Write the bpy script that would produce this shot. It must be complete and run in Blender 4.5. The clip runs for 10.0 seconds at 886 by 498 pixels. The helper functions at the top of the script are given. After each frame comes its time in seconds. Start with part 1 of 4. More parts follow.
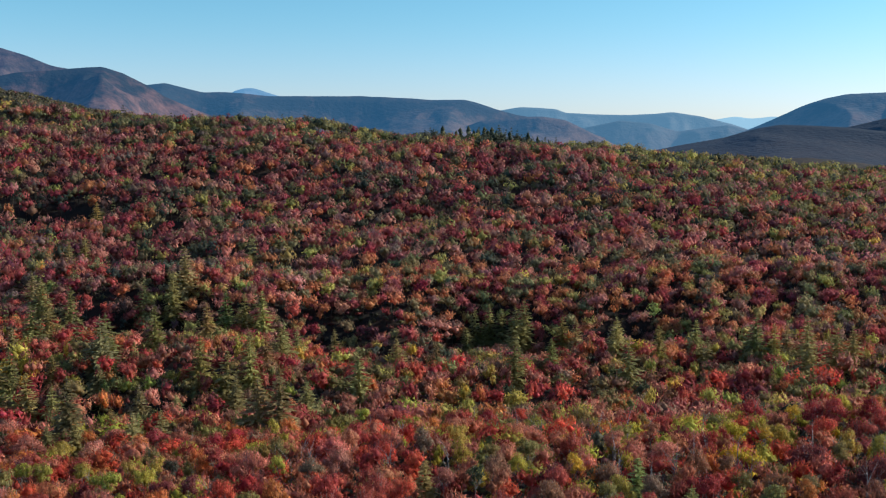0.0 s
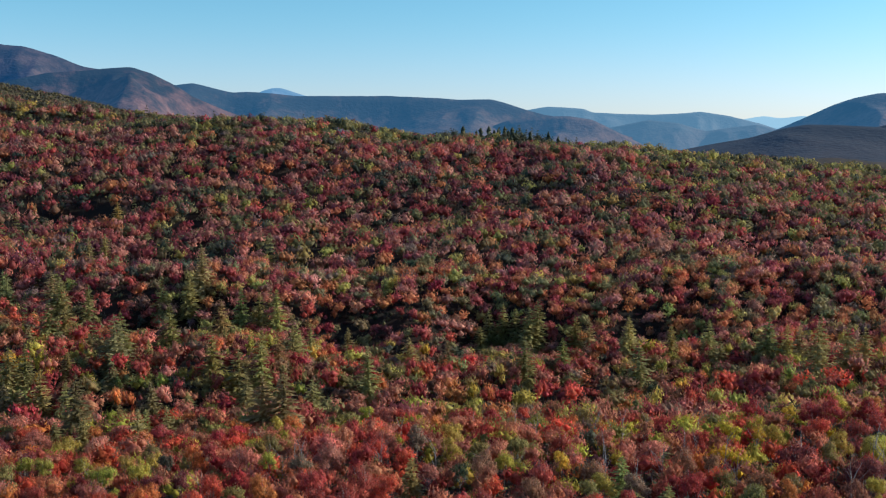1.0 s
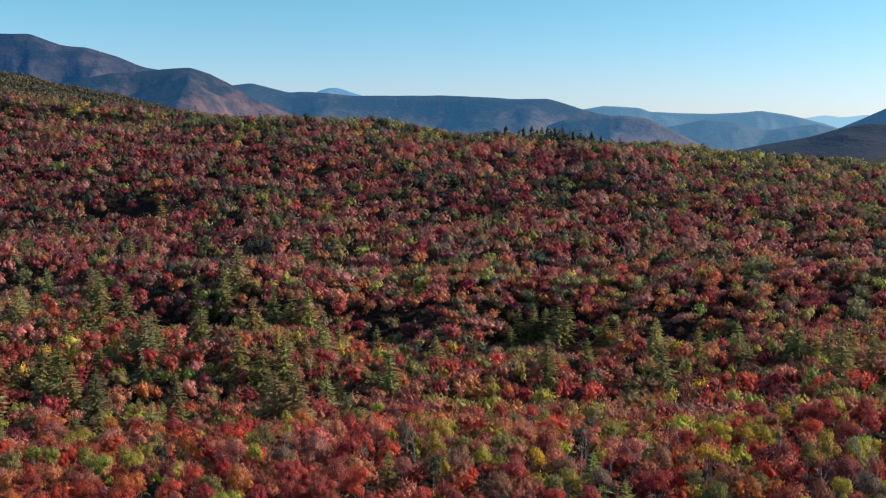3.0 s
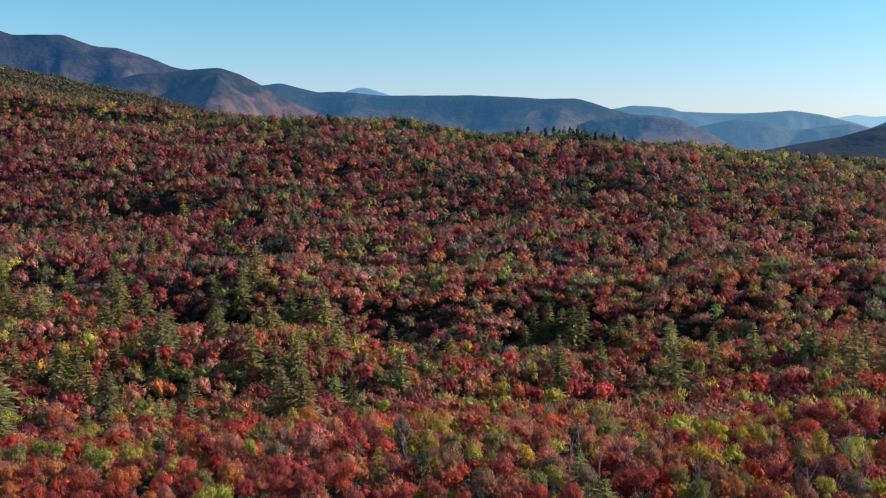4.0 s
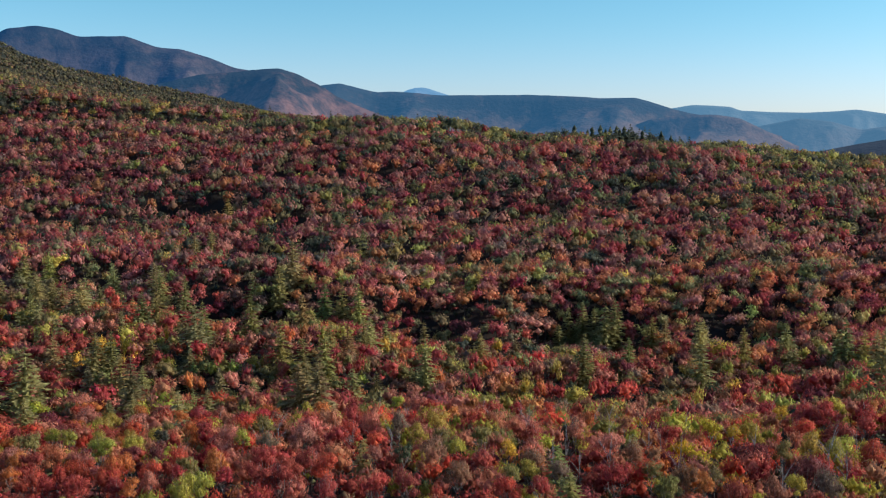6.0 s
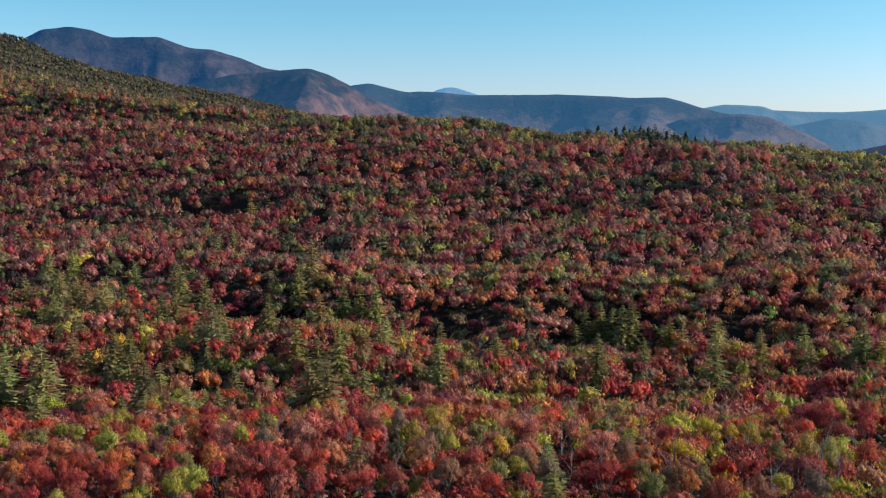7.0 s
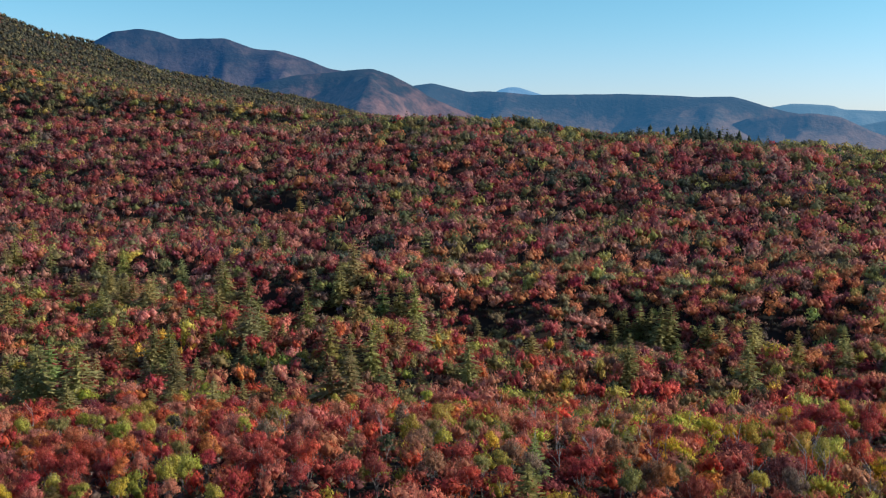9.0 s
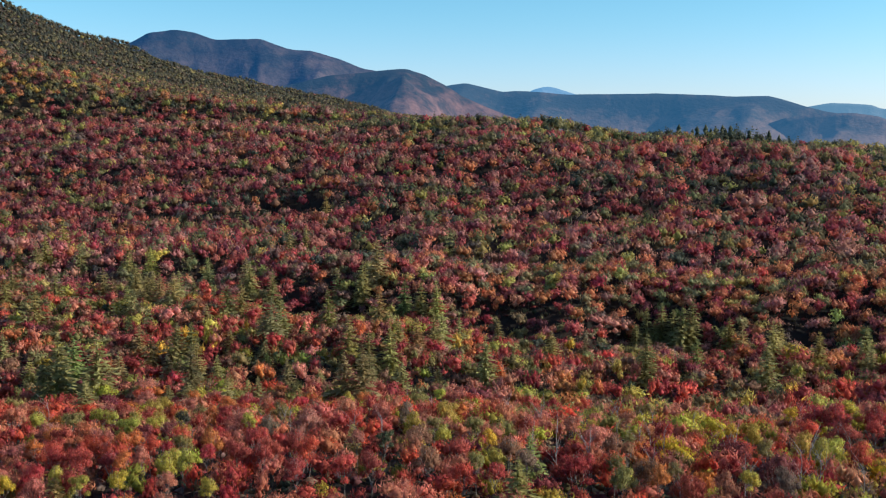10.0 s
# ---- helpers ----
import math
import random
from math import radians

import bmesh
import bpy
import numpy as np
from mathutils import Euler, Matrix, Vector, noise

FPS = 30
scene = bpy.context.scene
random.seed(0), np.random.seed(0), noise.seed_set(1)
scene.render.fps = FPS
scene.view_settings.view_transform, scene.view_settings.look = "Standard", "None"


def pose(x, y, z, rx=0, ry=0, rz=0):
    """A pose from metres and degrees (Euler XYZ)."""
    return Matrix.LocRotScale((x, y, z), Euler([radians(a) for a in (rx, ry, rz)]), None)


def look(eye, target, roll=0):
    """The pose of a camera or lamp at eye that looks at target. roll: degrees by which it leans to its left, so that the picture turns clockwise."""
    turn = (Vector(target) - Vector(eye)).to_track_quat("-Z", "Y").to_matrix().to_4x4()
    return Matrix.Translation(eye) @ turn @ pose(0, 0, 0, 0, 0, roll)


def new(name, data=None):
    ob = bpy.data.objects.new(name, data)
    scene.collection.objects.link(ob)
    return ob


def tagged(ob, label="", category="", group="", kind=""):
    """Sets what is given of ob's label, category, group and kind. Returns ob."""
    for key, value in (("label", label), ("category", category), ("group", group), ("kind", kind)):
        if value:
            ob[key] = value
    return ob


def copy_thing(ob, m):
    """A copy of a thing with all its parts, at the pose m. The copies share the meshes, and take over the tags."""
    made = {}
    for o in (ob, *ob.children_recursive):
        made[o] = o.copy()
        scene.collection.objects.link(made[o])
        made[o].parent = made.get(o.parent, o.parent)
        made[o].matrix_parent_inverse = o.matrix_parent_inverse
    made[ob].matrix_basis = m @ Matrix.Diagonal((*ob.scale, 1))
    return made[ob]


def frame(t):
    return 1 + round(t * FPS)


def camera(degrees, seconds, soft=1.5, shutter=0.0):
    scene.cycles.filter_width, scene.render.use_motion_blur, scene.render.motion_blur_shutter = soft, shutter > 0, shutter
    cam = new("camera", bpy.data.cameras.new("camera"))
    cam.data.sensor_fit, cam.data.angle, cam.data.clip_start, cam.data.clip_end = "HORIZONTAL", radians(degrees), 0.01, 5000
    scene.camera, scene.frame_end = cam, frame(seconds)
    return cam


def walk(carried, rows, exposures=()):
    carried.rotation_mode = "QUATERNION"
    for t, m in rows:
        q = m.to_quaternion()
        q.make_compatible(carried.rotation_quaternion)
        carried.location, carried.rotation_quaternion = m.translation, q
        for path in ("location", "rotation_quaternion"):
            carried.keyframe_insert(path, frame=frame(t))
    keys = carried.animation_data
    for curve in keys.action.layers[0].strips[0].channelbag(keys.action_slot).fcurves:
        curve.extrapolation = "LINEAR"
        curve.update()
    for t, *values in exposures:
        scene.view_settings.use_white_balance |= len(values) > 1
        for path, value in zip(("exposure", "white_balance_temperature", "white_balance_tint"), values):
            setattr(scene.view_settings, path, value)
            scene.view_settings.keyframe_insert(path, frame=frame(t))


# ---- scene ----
cam = camera(45.15, 10.0, soft=1.15)
EYE = 60.0
# seconds, x, y, z from the first eye, yaw to the left, pitch, roll
ROWS = [
    (0.0, 0.00, 0.00, 0.00, -0.000, -5.500, -0.072),
    (0.5, 2.24, -0.70, 0.07, 0.730, -5.508, -0.068),
    (1.0, 4.49, -1.36, 0.14, 1.473, -5.516, -0.063),
    (1.5, 6.75, -1.99, 0.19, 2.226, -5.523, -0.058),
    (2.0, 9.02, -2.59, 0.24, 2.989, -5.531, -0.052),
    (2.5, 11.29, -3.15, 0.28, 3.760, -5.538, -0.046),
    (3.0, 13.56, -3.69, 0.30, 4.536, -5.544, -0.040),
    (3.5, 15.84, -4.19, 0.33, 5.317, -5.551, -0.034),
    (4.0, 18.11, -4.66, 0.34, 6.104, -5.556, -0.028),
    (4.5, 20.38, -5.09, 0.35, 6.895, -5.562, -0.021),
    (5.0, 22.65, -5.50, 0.36, 7.690, -5.567, -0.015),
    (5.5, 24.91, -5.87, 0.36, 8.492, -5.571, -0.010),
    (6.0, 27.17, -6.22, 0.36, 9.299, -5.575, -0.004),
    (6.5, 29.43, -6.54, 0.36, 10.115, -5.579, 0.000),
    (7.0, 31.69, -6.82, 0.36, 10.941, -5.583, 0.004),
    (7.5, 33.95, -7.08, 0.37, 11.778, -5.586, 0.006),
    (8.0, 36.21, -7.32, 0.38, 12.630, -5.589, 0.008),
    (8.5, 38.47, -7.53, 0.39, 13.499, -5.593, 0.008),
    (9.0, 40.74, -7.71, 0.42, 14.388, -5.596, 0.006),
    (9.5, 43.01, -7.87, 0.45, 15.302, -5.600, 0.002),
    (10.0, 45.30, -8.01, 0.50, 16.244, -5.604, -0.004),
]
walk(cam, [(t, look((x, y, EYE + z), (x - math.sin(radians(a)) * math.cos(radians(p)), y + math.cos(radians(a)) * math.cos(radians(p)), EYE + z + math.sin(radians(p))), r))
           for t, x, y, z, a, p, r in ROWS], exposures=[(0.0, 0.33, 5150, -1), (8.8, 0.36, 5150, -1), (10.0, 0.51, 5150, -1)])

# ---- sky and sun ----
SUN_AZ, SUN_EL = 76.0, 23.0     # degrees clockwise from +y, degrees up
world = bpy.data.worlds.new("world")
scene.world = world
world.use_nodes = True
wn = world.node_tree.nodes
sky = wn.new("ShaderNodeTexSky")
sky.sky_type = "NISHITA"
sky.sun_disc = False
sky.sun_elevation, sky.sun_rotation = radians(SUN_EL), radians(SUN_AZ)
sky.altitude, sky.air_density, sky.dust_density, sky.ozone_density = 1500, 1.0, 2.0, 0.35
wn["Background"].inputs[1].default_value = 0.119
# clear air over a whitish horizon: the tint turns smoothly with the height over the horizon
lift, aloft, tone, clear = (wn.new("ShaderNode" + k) for k in ("TexCoord", "SeparateXYZ", "ValToRGB", "Mix"))
clear.data_type, clear.blend_type = "RGBA", "MULTIPLY"
clear.inputs["Factor"].default_value = 1.0
tone.color_ramp.interpolation = "EASE"
tone.color_ramp.elements[0].position, tone.color_ramp.elements[0].color = 0.01, (0.97, 0.85, 0.955, 1)
tone.color_ramp.elements[1].position, tone.color_ramp.elements[1].color = 0.50, (0.70, 0.72, 0.80, 1)
tone.color_ramp.elements.new(0.14).color = (0.71, 0.885, 0.875, 1)
for a, c in ((lift.outputs["Generated"], aloft.inputs[0]), (aloft.outputs["Z"], tone.inputs[0]), (sky.outputs[0], clear.inputs["A"]),
             (tone.outputs[0], clear.inputs["B"]), (clear.outputs["Result"], wn["Background"].inputs[0])):
    world.node_tree.links.new(a, c)
sun = new("sun", bpy.data.lights.new("sun", "SUN"))
sun.data.energy, sun.data.angle, sun.data.color = 5.0, radians(0.5), (1.0, 0.775, 0.585)
to_sun = Vector((math.sin(radians(SUN_AZ)) * math.cos(radians(SUN_EL)), math.cos(radians(SUN_AZ)) * math.cos(radians(SUN_EL)), math.sin(radians(SUN_EL))))
sun.matrix_world = look(to_sun * 500, (0, 0, 0))

# ---- materials ----
def material(name, rough=0.8):
    m = bpy.data.materials.new(name)
    m.use_nodes = True
    n, l = m.node_tree.nodes, m.node_tree.links
    b = n["Principled BSDF"]
    b.inputs["Roughness"].default_value = rough
    b.inputs["Specular IOR Level"].default_value = 0.25
    return m, n, l, b


def ramp(n, stops):
    r = n.new("ShaderNodeValToRGB")
    r.color_ramp.elements[0].position, r.color_ramp.elements[0].color = stops[0][0], (*stops[0][1], 1)
    r.color_ramp.elements[1].position, r.color_ramp.elements[1].color = stops[-1][0], (*stops[-1][1], 1)
    for at, c in stops[1:-1]:
        r.color_ramp.elements.new(at).color = (*c, 1)
    return r


def leaf_material(name, source, through_light=0.3, vary=0.5, grains=(0.5, 1.42)):
    """Leaves: the tree's own colour, varied from leaf to leaf, with some light let through."""
    m, n, l, b = material(name, 0.7)
    b.inputs["Specular IOR Level"].default_value = 0.12
    if source == "object":
        col = n.new("ShaderNodeObjectInfo").outputs["Color"]
    else:
        a = n.new("ShaderNodeAttribute")
        a.attribute_name = source
        col = a.outputs["Color"]
    island = n.new("ShaderNodeNewGeometry").outputs["Random Per Island"]
    value = n.new("ShaderNodeMapRange")
    value.inputs["To Min"].default_value, value.inputs["To Max"].default_value = 1 - vary, 1 + vary
    l.new(island, value.inputs["Value"])
    hue = n.new("ShaderNodeMapRange")
    hue.inputs["To Min"].default_value, hue.inputs["To Max"].default_value = 0.492, 0.512
    wob = n.new("ShaderNodeMath")
    wob.operation = "FRACT"
    mul = n.new("ShaderNodeMath")
    mul.operation = "MULTIPLY"
    mul.inputs[1].default_value = 37.7
    l.new(island, mul.inputs[0])
    l.new(mul.outputs[0], wob.inputs[0])
    l.new(wob.outputs[0], hue.inputs["Value"])
    hsv = n.new("ShaderNodeHueSaturation")
    l.new(col, hsv.inputs["Color"])
    l.new(hue.outputs[0], hsv.inputs["Hue"])
    tc = n.new("ShaderNodeTexCoord")
    grain = n.new("ShaderNodeTexNoise")
    grain.inputs["Scale"].default_value, grain.inputs["Detail"].default_value = 1.5, 5
    grain.inputs["Roughness"].default_value = 0.7
    l.new(tc.outputs["Object"], grain.inputs["Vector"])
    depth = n.new("ShaderNodeMapRange")
    depth.inputs["From Min"].default_value, depth.inputs["From Max"].default_value = 0.32, 0.68
    depth.inputs["To Min"].default_value, depth.inputs["To Max"].default_value = grains
    l.new(grain.outputs["Fac"], depth.inputs["Value"])
    both = n.new("ShaderNodeMath")
    both.operation = "MULTIPLY"
    l.new(value.outputs[0], both.inputs[0])
    l.new(depth.outputs[0], both.inputs[1])
    l.new(both.outputs[0], hsv.inputs["Value"])
    l.new(hsv.outputs[0], b.inputs["Base Color"])
    tr = n.new("ShaderNodeBsdfTranslucent")
    l.new(hsv.outputs[0], tr.inputs["Color"])
    mix = n.new("ShaderNodeMixShader")
    mix.inputs[0].default_value = through_light
    l.new(b.outputs[0], mix.inputs[1])
    l.new(tr.outputs[0], mix.inputs[2])
    l.new(mix.outputs[0], n["Material Output"].inputs[0])
    return m


def noise_material(name, stops, scale, rough=0.9, bump=0.0, detail=8.0, coords="Object", haze_glow=None, zone=None):
    m, n, l, b = material(name, rough)
    tc = n.new("ShaderNodeTexCoord")
    nz = n.new("ShaderNodeTexNoise")
    nz.inputs["Scale"].default_value, nz.inputs["Detail"].default_value, nz.inputs["Roughness"].default_value = scale, detail, 0.62
    l.new(tc.outputs[coords], nz.inputs["Vector"])
    r = ramp(n, stops)
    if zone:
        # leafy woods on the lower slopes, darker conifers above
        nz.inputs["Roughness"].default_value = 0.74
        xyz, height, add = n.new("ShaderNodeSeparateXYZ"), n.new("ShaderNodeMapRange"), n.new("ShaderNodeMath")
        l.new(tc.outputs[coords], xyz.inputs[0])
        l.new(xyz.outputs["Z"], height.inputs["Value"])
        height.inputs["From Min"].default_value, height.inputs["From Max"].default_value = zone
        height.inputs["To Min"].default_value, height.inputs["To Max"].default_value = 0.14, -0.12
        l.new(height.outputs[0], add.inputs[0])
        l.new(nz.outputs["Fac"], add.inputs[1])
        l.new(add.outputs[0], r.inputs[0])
    else:
        l.new(nz.outputs["Fac"], r.inputs[0])
    l.new(r.outputs[0], b.inputs["Base Color"])
    if bump:
        nb = n.new("ShaderNodeTexNoise")
        nb.inputs["Scale"].default_value, nb.inputs["Detail"].default_value = scale * 6, 5
        l.new(tc.outputs[coords], nb.inputs["Vector"])
        bp = n.new("ShaderNodeBump")
        bp.inputs["Strength"].default_value, bp.inputs["Distance"].default_value = 0.6, bump
        l.new(nb.outputs["Fac"], bp.inputs["Height"])
        l.new(bp.outputs[0], b.inputs["Normal"])
    # emission that stands in for the haze before far slopes
    if haze_glow:
        b.inputs["Emission Color"].default_value, b.inputs["Emission Strength"].default_value = (*haze_glow[0], 1), haze_glow[1]
    return m


LEAF_NEAR = leaf_material("autumn_leaves", "object", 0.36, 0.32)
LEAF_FAR = leaf_material("autumn_woods", "leaf", 0.4, 0.22)
LEAF_SLOPE = leaf_material("slope_woods", "leaf", 0.45, 0.10, (0.8, 1.18))
NEEDLE = leaf_material("conifer_needles", "object", 0.3, 0.25)
BARK = noise_material("bark", [(0.3, (0.09, 0.075, 0.06)), (0.55, (0.20, 0.18, 0.155)), (0.7, (0.30, 0.28, 0.25))], 3.0, 0.9, 0.03)
SNAG = noise_material("weathered_wood", [(0.3, (0.17, 0.15, 0.14)), (0.7, (0.34, 0.31, 0.29))], 2.5, 0.85, 0.02)
# brown litter, darkened beyond its own colour so gaps read as shade
SOIL = noise_material("shade_dark_litter", [(0.32, (0.016, 0.015, 0.012)), (0.5, (0.03, 0.022, 0.015)), (0.6, (0.042, 0.025, 0.016)), (0.72, (0.026, 0.027, 0.014))], 0.09, 0.95, 0.3)

# ---- the lie of the land ----
PROFILE_Y = (-400, 0, 80, 110, 140, 158, 176, 200, 250, 300, 335, 352, 372, 420, 470, 540, 600, 645, 668, 700, 760, 860, 1000, 1400)
PROFILE_Z = (-60, -40, -33, -34.5, -38, -41.5, -47, -51.5, -55, -58.5, -60.5, -57, -48, -39.5, -32, -14.5, -0.5, 4.5, 5, 2, -10, -34, -52, -58)


def smooth(a, b, v):
    s = np.clip((v - a) / (b - a), 0, 1)
    return s * s * (3 - 2 * s)


def wave(x, y, size, seed):
    """Rolling unevenness, a sum of sines about size metres long, between -1 and 1."""
    rnd = np.random.RandomState(seed)
    v = 0
    for _ in range(6):
        d, ph, k = rnd.rand() * 6.283, rnd.rand() * 6.283, (0.7 + 0.8 * rnd.rand()) * 6.283 / size
        v = v + np.sin((x * math.cos(d) + y * math.sin(d)) * k + ph)
    return v / 3.2


# x, y, half sizes, depth
HOLLOWS = [(-95, 336, 27, 14, 12), (-34, 345, 11, 10, 9), (14, 357, 13, 14, 14), (33, 338, 9, 12, 10), (64, 350, 12, 9, 8), (-27, 240, 10, 7, 6),
           (-56, 212, 9, 7, 6), (-172, 484, 25, 13, 14), (-117, 405, 20, 12, 9), (-155, 366, 15, 9, 7), (124, 425, 16, 12, 6), (45, 522, 26, 13, 9)]
GAPS = [(21, 127, 2, 1.7), (-1, 104, 2.6, 2.2), (30, 134, 3, 2.2), (-118, 204, 8, 5), (-38, 106, 3.5, 2.5), (-19, 96, 3, 2.2), (-23, 91, 3, 2), (-31, 96, 5, 2.6), (-9, 90, 2.4, 3),
        (-14.5, 103, 1.5, 2.5)]     # x, y, half sizes


def canopy(x, y):
    """Height of the woods' top over the first eye."""
    left = smooth(-100, -320, x)
    yy = y - 60 * left * smooth(560, 720, y)
    z = sum(np.interp(yy + d, PROFILE_Y, PROFILE_Z) for d in (-12, -4, 4, 12)) / 4
    high = smooth(420, 640, y)
    z = z + high * (np.interp(x, (-400, -240, -150, -95, -40, 0, 45, 115, 155, 200, 300, 500), (14, 11, 12, 12.5, 3.5, 0, 0, -7, -10, -14.5, -23, -40)))
    z = z - 5 * smooth(-60, -110, x) * smooth(150, 185, y) * smooth(250, 215, y) - 5 * smooth(-8, -60, x) * smooth(200, 150, y)
    z = z + 9 * smooth(-30, -75, x) * smooth(255, 305, y) * smooth(410, 365, y) + 4 * smooth(40, 60, x) * smooth(140, 160, y) * smooth(205, 180, y)
    z = z + 5 * smooth(50, 110, x) * smooth(220, 300, y) * smooth(370, 340, y)
    crest_x = np.interp(y, (600, 888, 1053, 1362, 1600, 1900), (-740, -700, -680, -629, -560, -430))
    crest_z = np.interp(y, (500, 720, 925, 1019, 1114, 1188, 1300, 1419, 1546, 1602, 1675, 1742, 1900), (205, 184, 154, 135, 120, 109, 97, 87, 76, 68, 52, 44, 26))
    steep = np.interp(y, (500, 720, 950, 1114, 1400), (175, 150, 110, 75, 60))     # concave: steep under the crest, easing towards its foot
    down = np.maximum(x - crest_x, 0)
    side = crest_z - steep * (1 - np.exp(-down / 170)) - 0.05 * down - 0.25 * np.maximum(crest_x - x, 0) - 0.6 * np.maximum(690 - y, 0)
    side = side + 4 * wave(x, y, 240, 5)
    k = 9.0
    z = np.maximum(z, side) + k * np.exp(-np.abs(z - side) / k) * 0.5
    rim = np.interp(x, (-110, -40, 0, 30, 70, 150), (200, 208, 212, 218, 268, 280))     # the terrace ends in a low bank
    z = z - 5.0 * smooth(rim, rim + 9, y) * smooth(rim + 62, rim + 30, y) + 1.0 * smooth(rim - 25, rim - 5, y) * smooth(rim + 6, rim, y)
    z = z + 1.6 * np.exp(-((x - 25) / 45) ** 2 - ((y - 660) / 22) ** 2)
    z = z - 6 * np.exp(-((x + 155) / 60) ** 2 - ((y - 578) / 38) ** 2) + 4.5 * np.exp(-((x - 85) / 45) ** 2 - ((y - 506) / 30) ** 2)
    for hx0, hy0, ra, rb, deep in HOLLOWS:
        z = z - deep * np.exp(-((x - hx0) / ra) ** 2 - ((y - hy0) / rb) ** 2)
    return z + (2.0 * wave(x, y, 85, 2) + 1.3 * wave(x, y, 40, 8)) * smooth(150, 350, y)


def ground_z(x, y):
    """The forest floor; the trees of the near terrace are lower."""
    x, y = np.asarray(x, float), np.asarray(y, float)
    return EYE + canopy(x, y) - 9.5 + 3.3 * smooth(206, 186, y)


def mesh_of(name, verts, faces, mat, smooth_faces=False, normals=None):
    """A mesh from an array of points and an array of faces of one kind; normals may round a crown's shading."""
    me = bpy.data.meshes.new(name)
    verts, faces = np.asarray(verts, np.float32), np.asarray(faces, np.int32)
    me.vertices.add(len(verts))
    me.vertices.foreach_set("co", verts.ravel())
    me.loops.add(faces.size)
    me.loops.foreach_set("vertex_index", faces.ravel())
    me.polygons.add(len(faces))
    me.polygons.foreach_set("loop_start", np.arange(len(faces), dtype=np.int32) * faces.shape[1])
    if smooth_faces:
        me.polygons.foreach_set("use_smooth", np.ones(len(faces), bool))
    me.update(calc_edges=True)
    if normals is not None:
        me.normals_split_custom_set_from_vertices(np.asarray(normals, np.float32).tolist())
    else:
        me.validate()
    me.materials.append(mat)
    return me


def grid_faces(rows, cols):
    i = (np.arange(rows - 1)[:, None] * cols + np.arange(cols - 1)[None, :]).ravel()
    return np.stack([i, i + 1, i + cols + 1, i + cols], -1)


# one sheet, fine near the path and coarser towards the horizon
gx = np.concatenate([np.linspace(-4900, -1000, 24), np.linspace(-960, 460, 110), np.linspace(500, 4900, 26)])
gy = np.concatenate([np.linspace(-4900, -250, 20), np.linspace(-200, 1000, 110), np.linspace(1020, 2000, 30), np.linspace(2100, 4900, 20)])
GX, GY = np.meshgrid(gx, gy)
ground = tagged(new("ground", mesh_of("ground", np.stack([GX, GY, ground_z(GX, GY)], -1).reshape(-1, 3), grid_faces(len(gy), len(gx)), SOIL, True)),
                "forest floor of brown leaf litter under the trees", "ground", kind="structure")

# ---- far mountains ----
def mountain(name, label, distance, depth, crest, mat, seed, spur=0.45, flanks=()):
    """A range round the horizon. crest: degrees to the right of +y and height over the eye in metres.
    flanks: degrees and depth in metres of the ravines between the spurs, which run down aslant."""
    deg, high = [c[0] for c in crest], [c[1] for c in crest]
    b = np.arange(deg[0], deg[-1], 0.11)
    base = np.interp(b, deg, high)
    h = base.copy()
    for _ in range(3):
        h = np.convolve(np.pad(h, 1, "edge"), (0.25, 0.5, 0.25), "valid")
    s = np.concatenate([np.linspace(-1, 0, 30), np.linspace(0.2, 1, 5)])
    B, S = np.meshgrid(b, s)
    H = np.broadcast_to(h, B.shape) + 70
    R = distance + S * depth * np.where(S < 0, 1, 0.5)
    U, V = R * np.sin(np.radians(B)), R * np.cos(np.radians(B))
    ridges = np.array([noise.ridged_multi_fractal((u / 620, v / 900, seed * 7.3), 1.0, 2.1, 6, 1.0, 2.0, noise_basis="PERLIN_ORIGINAL")
                       for u, v in zip(U.ravel(), V.ravel())]).reshape(U.shape)
    ridges = (ridges - ridges.mean()) / ridges.std()
    away = np.abs(S)
    along = np.minimum(away * 5, 1) * (1 - away)
    Z = H * np.clip((1 - away) ** 1.2 + spur * 0.22 * along * ridges, 0, None) + 0.006 * H * ridges * (away < 0.02) - 70
    if flanks:
        carve = np.interp(B + 2.0 * away, [f[0] for f in flanks], [f[1] for f in flanks])
        Z = Z - carve * np.minimum(away * 5, 1) * (1 - away) * (S < 0)
    # the near side stays under the line of sight to the crest
    Z = np.where((S < 0) & (Z > 0), np.minimum(Z, (np.broadcast_to(h, B.shape) * (1 - 0.08 * np.minimum(away * 6, 1))) * R / distance), Z)
    X, Y = R * np.sin(np.radians(B)) + 22, R * np.cos(np.radians(B)) - 5
    ob = new(name, mesh_of(name, np.stack([X, Y, Z + EYE], -1).reshape(-1, 3), grid_faces(len(s), len(b)), mat, True))
    return tagged(ob, label, "mountain", kind="structure")


def range_material(name, dark, light, haze_glow, zone, scale=0.012):
    """A far backdrop of woods, its haze put in as a bluish emission of the surface."""
    return noise_material(name, [(0.40, dark), (0.52, tuple(0.6 * a + 0.4 * c for a, c in zip(dark, light))), (0.66, light)], scale, 0.95, 6.0, 10.0, haze_glow=(haze_glow, 0.806), zone=zone)


